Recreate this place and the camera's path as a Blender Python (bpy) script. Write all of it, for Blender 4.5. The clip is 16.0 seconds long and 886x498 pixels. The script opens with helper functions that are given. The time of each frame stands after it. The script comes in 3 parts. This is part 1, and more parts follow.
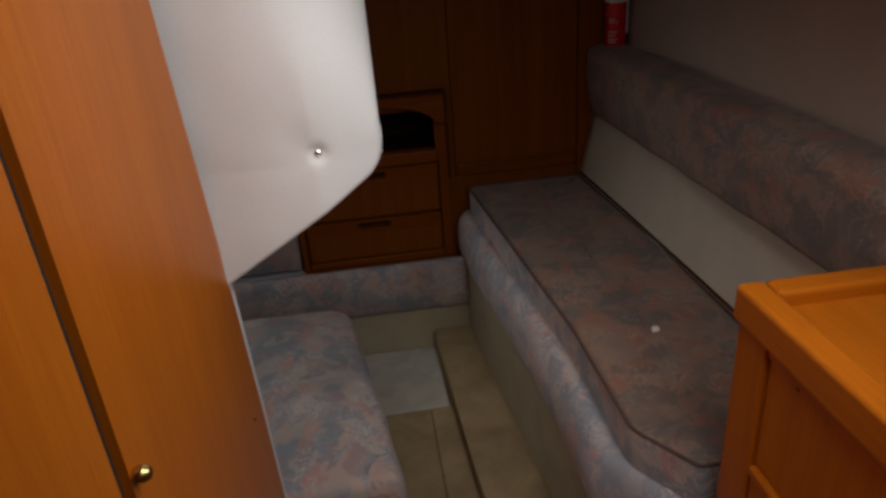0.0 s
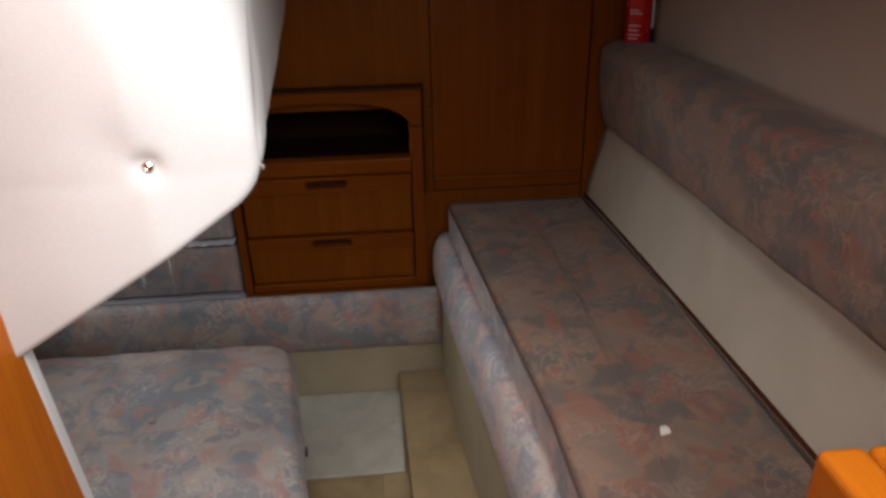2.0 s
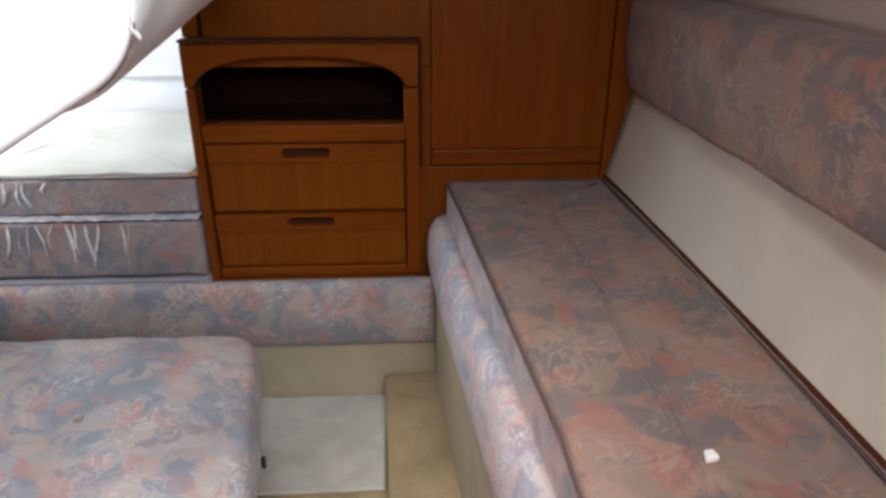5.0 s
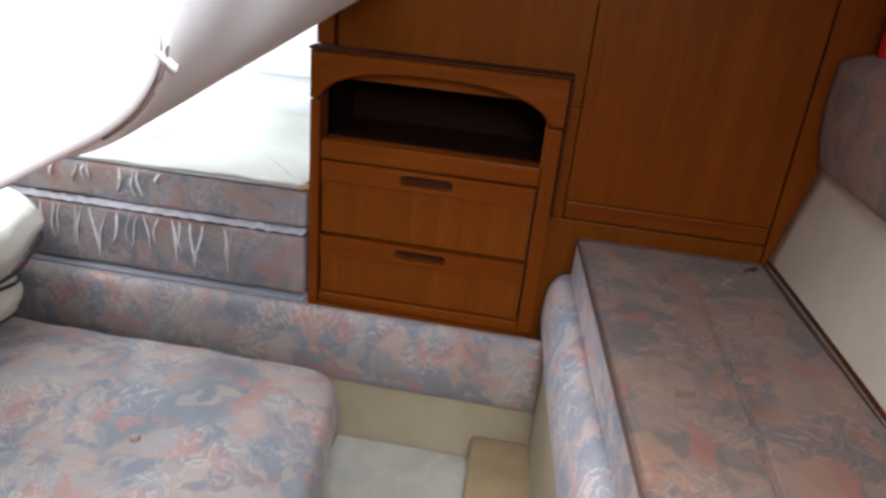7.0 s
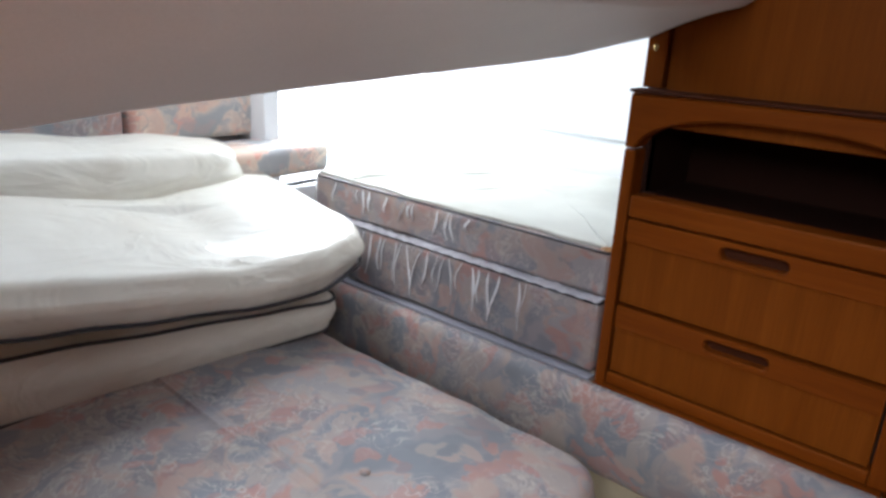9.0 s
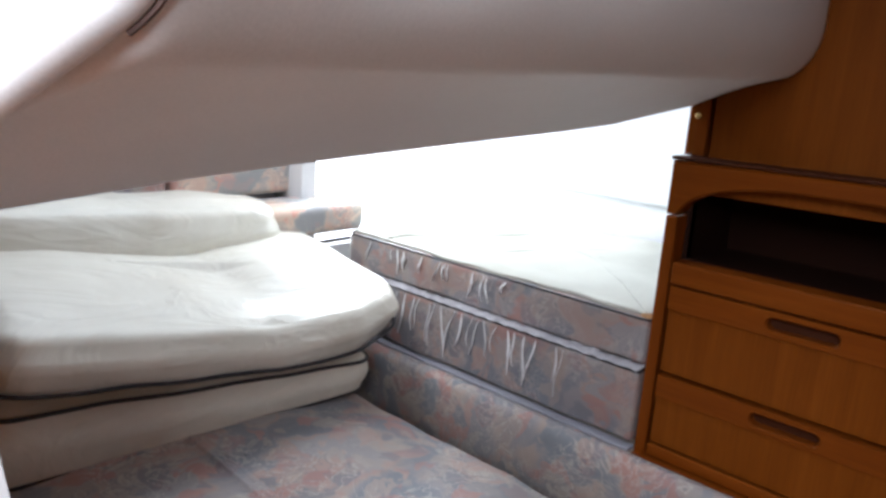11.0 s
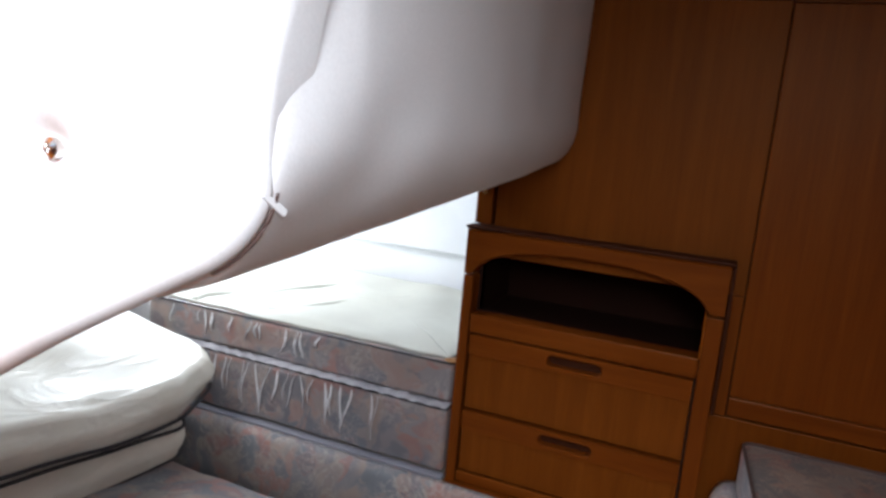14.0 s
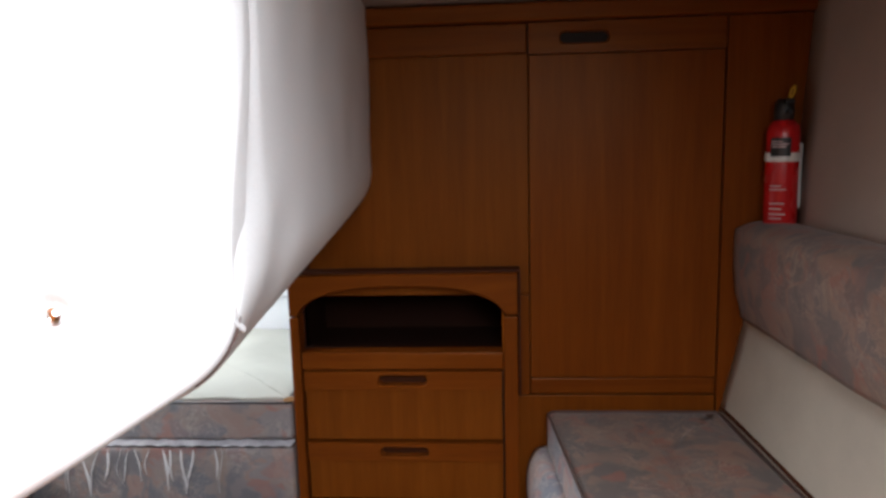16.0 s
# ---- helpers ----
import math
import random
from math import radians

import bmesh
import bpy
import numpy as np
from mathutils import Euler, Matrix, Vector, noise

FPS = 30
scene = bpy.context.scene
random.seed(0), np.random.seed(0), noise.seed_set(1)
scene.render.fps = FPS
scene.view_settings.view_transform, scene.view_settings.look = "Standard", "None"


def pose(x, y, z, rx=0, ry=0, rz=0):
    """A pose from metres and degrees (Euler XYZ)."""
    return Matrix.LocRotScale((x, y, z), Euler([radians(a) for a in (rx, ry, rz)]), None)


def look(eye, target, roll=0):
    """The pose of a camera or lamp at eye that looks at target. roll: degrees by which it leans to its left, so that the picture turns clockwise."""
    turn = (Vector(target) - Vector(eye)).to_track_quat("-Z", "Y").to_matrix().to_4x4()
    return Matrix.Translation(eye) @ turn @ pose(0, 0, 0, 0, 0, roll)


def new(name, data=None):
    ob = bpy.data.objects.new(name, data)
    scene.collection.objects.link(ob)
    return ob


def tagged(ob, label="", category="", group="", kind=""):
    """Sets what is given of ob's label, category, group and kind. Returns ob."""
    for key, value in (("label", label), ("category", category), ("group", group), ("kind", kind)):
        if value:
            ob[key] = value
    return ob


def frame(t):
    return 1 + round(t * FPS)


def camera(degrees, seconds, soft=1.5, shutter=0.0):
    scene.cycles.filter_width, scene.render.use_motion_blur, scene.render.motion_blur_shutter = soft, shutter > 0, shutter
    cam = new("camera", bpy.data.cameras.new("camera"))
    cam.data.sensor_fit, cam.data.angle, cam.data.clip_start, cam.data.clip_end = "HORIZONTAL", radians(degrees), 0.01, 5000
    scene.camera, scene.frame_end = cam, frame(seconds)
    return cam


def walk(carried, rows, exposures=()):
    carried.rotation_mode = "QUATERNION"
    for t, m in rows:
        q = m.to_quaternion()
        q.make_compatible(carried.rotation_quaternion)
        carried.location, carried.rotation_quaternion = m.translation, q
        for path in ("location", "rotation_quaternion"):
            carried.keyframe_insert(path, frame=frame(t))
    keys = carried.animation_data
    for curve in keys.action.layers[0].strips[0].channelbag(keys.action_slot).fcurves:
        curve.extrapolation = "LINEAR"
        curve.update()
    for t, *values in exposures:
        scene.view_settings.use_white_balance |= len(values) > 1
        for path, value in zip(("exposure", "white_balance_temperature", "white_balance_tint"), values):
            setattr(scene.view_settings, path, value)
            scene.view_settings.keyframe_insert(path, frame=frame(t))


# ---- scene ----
cam = camera(64.9, 16.0, soft=3.1)
PATH = [
    (0, (0.291, -2.393, 1.574), (0.469, -0.599, 0.709), -4.4),
    (0.5, (0.339, -2.313, 1.528), (0.473, -0.536, 0.618), -3.9),
    (1, (0.387, -2.17, 1.489), (0.521, -0.415, 0.539), -4.5),
    (1.5, (0.431, -2.067, 1.465), (0.587, -0.321, 0.502), -4.7),
    (2, (0.465, -1.963, 1.459), (0.61, -0.167, 0.592), -1.2),
    (2.5, (0.492, -1.886, 1.432), (0.623, -0.087, 0.57), 0.6),
    (3, (0.516, -1.849, 1.409), (0.59, -0.043, 0.553), -1.1),
    (3.5, (0.519, -1.81, 1.363), (0.642, -0.011, 0.499), 0.1),
    (5.8, (0.528, -1.668, 1.258), (0.621, 0.15, 0.429), 1.1),
    (6, (0.529, -1.641, 1.261), (0.55, 0.172, 0.417), 3.7),
    (6.5, (0.502, -1.578, 1.251), (0.378, 0.215, 0.373), 4.9),
    (7, (0.517, -1.509, 1.267), (0.298, 0.303, 0.449), 5.6),
    (7.5, (0.558, -1.403, 1.2), (0.071, 0.398, 0.481), 4.2),
    (8, (0.588, -1.333, 1.14), (-0.259, 0.356, 0.485), 4.8),
    (8.5, (0.593, -1.296, 1.097), (-0.519, 0.236, 0.452), 2.8),
    (9, (0.624, -1.287, 1.129), (-0.599, 0.169, 0.506), 3.0),
    (9.5, (0.605, -1.299, 1.14), (-0.724, 0.103, 0.62), 4.8),
    (12, (0.59, -1.308, 1.138), (-0.697, 0.151, 0.674), 2.9),
    (12.5, (0.593, -1.325, 1.145), (-0.669, 0.152, 0.668), 4.1),
    (13, (0.602, -1.382, 1.148), (-0.59, 0.165, 0.716), 3.2),
    (13.5, (0.618, -1.465, 1.189), (-0.436, 0.191, 0.806), 4.2),
    (14, (0.562, -1.488, 1.249), (-0.194, 0.329, 0.892), 5.0),
    (14.5, (0.521, -1.54, 1.253), (-0.015, 0.349, 0.875), 4.5),
    (15, (0.507, -1.584, 1.272), (0.235, 0.38, 1.01), 1.8),
    (15.5, (0.512, -1.635, 1.285), (0.363, 0.335, 0.972), -0.1),
    (16, (0.513, -1.669, 1.329), (0.37, 0.303, 1.029), -1.5),
]
EXPOSURES = [(0.0, -1.8, 7000, 12), (0.5, -0.9, 7000, 12), (1.0, -1.1, 7000, 12), (1.5, -0.95, 6900, 12), (2.5, -0.45, 6800, 12), (3.5, -0.3, 6600, 12), (6.0, 0.6, 6100, 10), (7.0, 0.6, 6100, 10), (8.0, 0.4, 6050, 10), (9.5, 0.4, 6000, 10), (12.0, 0.42, 6000, 10), (12.5, 0.35, 6000, 10), (13.0, 0.5, 6000, 10), (13.5, 0.35, 6000, 10), (14.0, 0.1, 6050, 10), (14.5, 0.1, 6100, 10), (15.5, 0.32, 6250, 10), (16.0, 0.3, 6300, 10)]
walk(cam, [(t, look(eye, target, roll)) for t, eye, target, roll in PATH], EXPOSURES)

# ---- world and light ----
world = bpy.data.worlds.new("sky")
scene.world = world
world.use_nodes = True
wn = world.node_tree
sky = wn.nodes.new("ShaderNodeTexSky")
sky.sky_type, sky.sun_disc = "NISHITA", False
sky.sun_elevation, sky.sun_rotation = radians(48), radians(200)
wn.links.new(sky.outputs[0], wn.nodes["Background"].inputs[0])
wn.nodes["Background"].inputs[1].default_value = 0.1

sun = new("sun", bpy.data.lights.new("sun", "SUN"))
sun.data.energy, sun.data.angle, sun.data.color = 1.0, radians(12), (1.0, 0.96, 0.9)
sun.matrix_world = look((0.2, -4.5, 6.0), (0.3, -1.2, 1.2))


def sky_lamp(name, at, target, sx, sy, watts, colour, spread=180):
    """Daylight that comes in through an opening of that size."""
    lamp = new(name, bpy.data.lights.new(name, "AREA"))
    lamp.data.shape, lamp.data.size, lamp.data.size_y = "RECTANGLE", sx, sy
    lamp.data.energy, lamp.data.color = watts, colour
    lamp.data.spread = radians(spread)
    lamp.matrix_world = look(at, target)
    return lamp


sky_lamp("companionway_daylight", (0.69, -1.86, 1.73), (0.27, -1.36, 0.98), 0.62, 0.80, 18, (0.97, 0.98, 1.0), 138)
sky_lamp("port_hatch_daylight", (-0.92, -0.42, 1.72), (-0.90, -0.36, 0.5), 0.46, 1.05, 6.5, (0.93, 0.97, 1.0))
# Opening assumed, not seen; this lamp adds low light from port.
sky_lamp("port_side_daylight", (-1.150, 0.34, 1.02), (0.5, -0.05, 0.75), 0.58, 0.34, 8, (0.90, 0.96, 1.0))

# ---- materials ----


class Nodes:
    """A node material under construction."""

    def __init__(self, name, rough=0.6, metal=0.0, spec=0.5):
        self.m = bpy.data.materials.new(name)
        self.m.use_nodes = True
        self.t = self.m.node_tree
        self.b = self.t.nodes["Principled BSDF"]
        self.b.inputs["Roughness"].default_value = rough
        self.b.inputs["Metallic"].default_value = metal
        self.b.inputs["Specular IOR Level"].default_value = spec
        self.co = self.t.nodes.new("ShaderNodeTexCoord").outputs["Object"]

    def link(self, a, b):
        self.t.links.new(a, b)

    def scaled(self, s, turn=(0, 0, 0)):
        n = self.t.nodes.new("ShaderNodeMapping")
        n.inputs["Scale"].default_value = s
        n.inputs["Rotation"].default_value = turn
        self.link(self.co, n.inputs[0])
        return n.outputs[0]

    def noise(self, scale, detail=4.0, rough=0.55, distort=0.0, at=None):
        n = self.t.nodes.new("ShaderNodeTexNoise")
        n.inputs["Scale"].default_value = scale
        n.inputs["Detail"].default_value = detail
        n.inputs["Roughness"].default_value = rough
        n.inputs["Distortion"].default_value = distort
        self.link(at or self.co, n.inputs["Vector"])
        return n

    def ramp(self, source, stops):
        n = self.t.nodes.new("ShaderNodeValToRGB")
        e = n.color_ramp.elements
        while len(e) < len(stops):
            e.new(0.5)
        for el, (p, c) in zip(e, stops):
            el.position, el.color = p, (*c, 1) if len(c) == 3 else c
        self.link(source, n.inputs[0])
        return n.outputs[0]

    def mix(self, fac, a, b, mode="MIX"):
        n = self.t.nodes.new("ShaderNodeMix")
        n.data_type, n.blend_type = "RGBA", mode
        for slot, v in ((0, fac), (6, a), (7, b)):
            if isinstance(v, (int, float)):
                n.inputs[slot].default_value = v
            elif isinstance(v, tuple):
                n.inputs[slot].default_value = (*v, 1)
            else:
                self.link(v, n.inputs[slot])
        return n.outputs[2]

    def colour(self, c):
        if isinstance(c, tuple):
            self.b.inputs["Base Color"].default_value = (*c, 1)
        else:
            self.link(c, self.b.inputs["Base Color"])

    def bump(self, height, strength, distance=0.002, after=None):
        n = self.t.nodes.new("ShaderNodeBump")
        n.inputs["Strength"].default_value = strength
        n.inputs["Distance"].default_value = distance
        self.link(height, n.inputs["Height"])
        if after:
            self.link(after, n.inputs["Normal"])
        self.link(n.outputs[0], self.b.inputs["Normal"])
        return n.outputs[0]

    def roughness(self, source, low, high):
        n = self.t.nodes.new("ShaderNodeMapRange")
        n.inputs["To Min"].default_value, n.inputs["To Max"].default_value = low, high
        self.link(source, n.inputs[0])
        self.link(n.outputs[0], self.b.inputs["Roughness"])


def wood(name, axis, dark, mid, light, rough=0.38):
    """Oiled teak veneer with its grain along one axis."""
    n = Nodes(name, rough, 0, 0.16)
    n.b.inputs["Specular Tint"].default_value = (1.0, 0.72, 0.45, 1)
    s = {"x": (1.2, 26, 26), "y": (26, 1.2, 26), "z": (26, 26, 1.2)}[axis]
    fine = {"x": (9, 300, 300), "y": (300, 9, 300), "z": (300, 300, 9)}[axis]
    g = n.noise(1.0, 5, 0.6, 0.7, n.scaled(s))
    f = n.noise(1.0, 3, 0.7, 0.0, n.scaled(fine))
    wide = n.noise(2.2, 2, 0.5)
    base = n.ramp(g.outputs[0], [(0.28, dark), (0.5, mid), (0.74, light)])
    base = n.mix(0.35, base, mid)
    base = n.mix(0.35, base, n.ramp(f.outputs[0], [(0.35, (0.55, 0.5, 0.45)), (0.65, (1.0, 1.0, 1.0))]), "MULTIPLY")
    base = n.mix(0.4, base, n.ramp(wide.outputs[0], [(0.3, (0.72, 0.66, 0.6)), (0.7, (1.0, 1.0, 1.0))]), "MULTIPLY")
    n.colour(base)
    n.roughness(wide.outputs[0], rough - 0.08, rough + 0.14)
    n.bump(f.outputs[0], 0.12, 0.001)
    return n.m


TEAK = ((0.135, 0.029, 0.003), (0.195, 0.046, 0.004), (0.25, 0.066, 0.007))
OAK = ((0.45, 0.110, 0.006), (0.53, 0.140, 0.009), (0.60, 0.175, 0.015))
teak_z, teak_x = wood("teak_upright_grain", "z", *TEAK), wood("teak_level_grain", "x", *TEAK)
honey_z = wood("honey_teak_upright", "z", *OAK, rough=0.33)
honey_y = wood("honey_teak_along", "y", *OAK, rough=0.30)
honey_x = wood("honey_teak_across", "x", *OAK, rough=0.33)
panel_z = wood("teak_panel", "z", (0.145, 0.035, 0.003), (0.19, 0.049, 0.004), (0.24, 0.066, 0.007), rough=0.42)


def floral(name, tint=(1, 1, 1), gloss=0.75, coat=0.0):
    """Printed upholstery: brushed flowers in salmon, peach, slate and cream on mauve grey."""
    n = Nodes(name, gloss, 0, 0.35)
    warp = n.noise(9.0, 3, 0.55, 0.6)
    add = n.t.nodes.new("ShaderNodeVectorMath")
    add.operation = "MULTIPLY_ADD"
    n.link(warp.outputs["Color"], add.inputs[0])
    add.inputs[1].default_value = (0.16, 0.16, 0.16)
    n.link(n.co, add.inputs[2])
    at = add.outputs[0]

    def cells(scale, smooth, where):
        v = n.t.nodes.new("ShaderNodeTexVoronoi")
        v.feature = "SMOOTH_F1"
        v.inputs["Scale"].default_value = scale
        v.inputs["Smoothness"].default_value = smooth
        n.link(where, v.inputs["Vector"])
        s = n.t.nodes.new("ShaderNodeSeparateColor")
        n.link(v.outputs["Color"], s.inputs[0])
        return s.outputs

    big, small = cells(11.0, 0.7, at), cells(21.0, 0.55, at)
    pal = [(0.25, (0.16, 0.19, 0.225)), (0.38, (0.24, 0.24, 0.26)), (0.48, (0.31, 0.275, 0.27)), (0.58, (0.39, 0.30, 0.25)), (0.68, (0.42, 0.26, 0.21)), (0.80, (0.32, 0.30, 0.295))]
    c = n.ramp(big[0], pal)
    c = n.mix(n.ramp(small[1], [(0.58, (0, 0, 0)), (0.78, (0.75, 0.75, 0.75))]), c, (0.44, 0.18, 0.14))
    c = n.mix(n.ramp(small[2], [(0.58, (0, 0, 0)), (0.80, (0.7, 0.7, 0.7))]), c, (0.14, 0.165, 0.20))
    c = n.mix(n.ramp(small[0], [(0.60, (0, 0, 0)), (0.80, (0.55, 0.55, 0.55))]), c, (0.46, 0.37, 0.30))
    # cream and grey brush strokes that fan out in places
    streak = n.noise(12.0, 3, 0.5, 3.2, n.scaled((1.0, 1.0, 1.0), (0.2, 0.5, 0.4)))
    where = n.ramp(n.noise(6.0, 2).outputs[0], [(0.42, (0, 0, 0)), (0.56, (0.8, 0.8, 0.8))])
    pale = n.ramp(streak.outputs[0], [(0.455, (0, 0, 0)), (0.49, (1, 1, 1)), (0.525, (0, 0, 0))])
    grey = n.ramp(streak.outputs[0], [(0.53, (0, 0, 0)), (0.56, (1, 1, 1)), (0.59, (0, 0, 0))])
    c = n.mix(n.mix(1.0, pale, where, "MULTIPLY"), c, (0.54, 0.49, 0.43))
    c = n.mix(n.mix(1.0, grey, where, "MULTIPLY"), c, (0.17, 0.19, 0.21))
    c = n.mix(0.33, c, (0.30, 0.270, 0.255))
    c = n.mix(1.0, c, tint, "MULTIPLY")
    soil = n.noise(3.0, 3, 0.6)
    c = n.mix(0.45, c, n.ramp(soil.outputs[0], [(0.35, (0.72, 0.66, 0.60)), (0.62, (1, 1, 1))]), "MULTIPLY")
    n.colour(c)
    a = n.bump(n.noise(26.0, 3, 0.6).outputs[0], 0.16, 0.006)
    n.bump(n.noise(900.0, 1, 0.5).outputs[0], 0.12, 0.0008, a)
    n.b.inputs["Sheen Weight"].default_value = 0.12
    n.b.inputs["Coat Weight"].default_value = coat
    n.b.inputs["Coat Roughness"].default_value = 0.22
    return n.m


# Same print, tinted brown for warm light thrown back by the teak.
fabric = floral("warm_lit_floral_fabric", (0.74, 0.59, 0.50))
fabric_neutral = floral("floral_fabric", (1.10, 1.11, 1.14))
# Paler, bluer tint paints in the light that falls from port.
fabric_pale = floral("port_lit_floral_fabric", (1.42, 1.46, 1.56))
# Much paler tint paints the glare that washes over the far seat.
fabric_washed = floral("light_washed_floral_fabric", (1.75, 1.7, 1.6))
fabric_wrapped = floral("floral_fabric_under_film", (1.0, 1.01, 1.08), 0.42, 0.7)


def plain(name, colour, rough=0.6, metal=0.0, grain=0.0, spots=0.12, scale=6.0, grain_scale=400.0, spec=0.5, depth=0.001):
    """One colour with soft stains and a fine grain."""
    n = Nodes(name, rough, metal, spec)
    s = n.noise(scale, 4, 0.6, 0.4)
    dark = tuple(v * (1 - spots) for v in colour)
    fine = n.noise(grain_scale, 2, 0.6)
    c = n.ramp(s.outputs[0], [(0.3, dark), (0.65, colour)])
    if grain:
        c = n.mix(0.25, c, n.ramp(fine.outputs[0], [(0.3, (0.7, 0.7, 0.7)), (0.7, (1, 1, 1))]), "MULTIPLY")
    n.colour(c)
    n.roughness(s.outputs[0], max(rough - 0.06, 0.02), rough + 0.08)
    if grain:
        n.bump(fine.outputs[0], grain, depth)
    return n.m


vinyl_white = plain("white_headliner_vinyl", (0.785, 0.785, 0.785), 0.55, grain=0.10, spots=0.05, scale=4)


def creased_vinyl():
    n = Nodes("cream_white_vinyl", 0.34, 0, 0.5)
    s = n.noise(7.0, 4, 0.6, 0.4)
    n.colour(n.ramp(s.outputs[0], [(0.3, (0.66, 0.62, 0.53)), (0.65, (0.74, 0.71, 0.62))]))
    n.roughness(s.outputs[0], 0.28, 0.44)
    folds = n.noise(1.0, 3, 0.5, 1.2, n.scaled((9.0, 3.5, 6.0), (0, 0, 0.5)))
    a = n.bump(n.ramp(folds.outputs[0], [(0.42, (0, 0, 0)), (0.52, (1, 1, 1)), (0.66, (0.2, 0.2, 0.2))]), 0.16, 0.016)
    n.bump(n.noise(400.0, 2).outputs[0], 0.05, 0.001, a)
    return n.m


vinyl_cushion = creased_vinyl()
liner = plain("cream_hull_liner", (0.55, 0.50, 0.41), 0.6, grain=0.3, spots=0.16, scale=5)
liner_tan = plain("beige_vinyl_lining", (0.44, 0.36, 0.30), 0.7, grain=0.25, spots=0.10, scale=4)
liner_white = plain("white_hull_liner", (0.78, 0.79, 0.80), 0.6, grain=0.2, spots=0.06)
sheet = plain("off_white_cotton_cover", (0.54, 0.54, 0.48), 0.8, grain=0.2, spots=0.12, scale=5)
carpet = plain("worn_beige_carpet", (0.36, 0.265, 0.15), 0.95, grain=0.9, spots=0.42, scale=5.5, grain_scale=260, spec=0.15, depth=0.004)
carpet_pale = plain("pale_grey_carpet", (0.52, 0.50, 0.43), 0.95, grain=0.8, spots=0.22, scale=11, grain_scale=260, spec=0.15, depth=0.004)
carpet_side = plain("beige_carpet_lining", (0.46, 0.39, 0.27), 0.95, grain=0.7, spots=0.2, scale=4, grain_scale=260, spec=0.15, depth=0.003)
piping_dark = plain("black_piping", (0.02, 0.02, 0.024), 0.45)
piping_brown = plain("brown_piping", (0.10, 0.06, 0.05), 0.7)
piping_grey = plain("grey_lilac_piping", (0.30, 0.30, 0.34), 0.4)
# Dark teak for trims; behind the pull slots it paints their shade.
recess = plain("dark_teak_and_slot_shade", (0.060, 0.016, 0.005), 0.6, spec=0.15)
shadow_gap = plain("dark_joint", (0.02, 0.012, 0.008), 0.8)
# Near-black colour stands for the shade deep in the niche.
niche_dark = plain("shade_black_lining", (0.020, 0.006, 0.003), 0.8, spec=0.1)
red_paint = plain("red_enamel", (0.55, 0.012, 0.014), 0.25, spots=0.06)
black_plastic = plain("black_plastic", (0.015, 0.015, 0.016), 0.4)
yellow_plastic = plain("yellow_plastic", (0.75, 0.42, 0.02), 0.4)
white_plastic = plain("white_plastic", (0.75, 0.74, 0.70), 0.4)
paper_white = plain("pale_print", (0.62, 0.50, 0.50), 0.5)
brass = plain("aged_brass", (0.62, 0.45, 0.18), 0.25, 1.0)
chrome = plain("chrome_snap", (0.75, 0.73, 0.70), 0.18, 1.0)
foam_white = plain("white_crumb", (0.8, 0.78, 0.72), 0.9)
trim_white = plain("white_plastic_edging", (0.74, 0.74, 0.74), 0.45)
# Opaque white and grey that paint the highlights of clear film.
film_streak = plain("white_crease_glint", (0.82, 0.83, 0.86), 0.14, spots=0.1, spec=0.8)
film_sheen = plain("grey_film_sheen", (0.50, 0.49, 0.52), 0.16, spots=0.35, scale=24, spec=0.7)
rust = plain("rust_stain", (0.35, 0.17, 0.05), 0.8, spots=0.5, scale=60)

# ---- builders ----


def part(name, bm, material, parent=None, label="", smooth=False):
    me = bpy.data.meshes.new(name)
    bmesh.ops.recalc_face_normals(bm, faces=bm.faces)
    bm.to_mesh(me)
    bm.free()
    if smooth:
        me.shade_smooth()
    me.materials.append(material)
    ob = new(name, me)
    if parent:
        ob.parent = parent
        ob.matrix_parent_inverse = pose(*parent["at"]).inverted()
    if label:
        ob["label"] = label
    return ob


def thing(name, at, label, category, kind="", group=""):
    ob = new(name)
    ob.empty_display_size = 0.05
    ob.location = at
    ob["at"] = at
    return tagged(ob, label, category, group, kind)


def box(x0, x1, y0, y1, z0, z1, bevel=0.003, bm=None, segments=2):
    bm = bm or bmesh.new()
    made = bmesh.ops.create_cube(bm, size=1)["verts"]
    for v in made:
        v.co = (x0 + (v.co.x + 0.5) * (x1 - x0), y0 + (v.co.y + 0.5) * (y1 - y0), z0 + (v.co.z + 0.5) * (z1 - z0))
    if bevel:
        edges = list({e for v in made for e in v.link_edges})
        bmesh.ops.bevel(bm, geom=edges, offset=bevel, segments=segments, profile=0.5, affect="EDGES")
    return bm


def prism(points, direction, bevel=0.0):
    """A flat polygon in space, pushed along a vector."""
    bm = bmesh.new()
    a = [bm.verts.new(p) for p in points]
    d = Vector(direction)
    b = [bm.verts.new(Vector(p) + d) for p in points]
    bm.faces.new(a)
    bm.faces.new(b[::-1])
    for i in range(len(a)):
        j = (i + 1) % len(a)
        bm.faces.new((a[i], b[i], b[j], a[j]))
    if bevel:
        bmesh.ops.bevel(bm, geom=list(bm.edges), offset=bevel, segments=2, profile=0.5, affect="EDGES")
    return bm


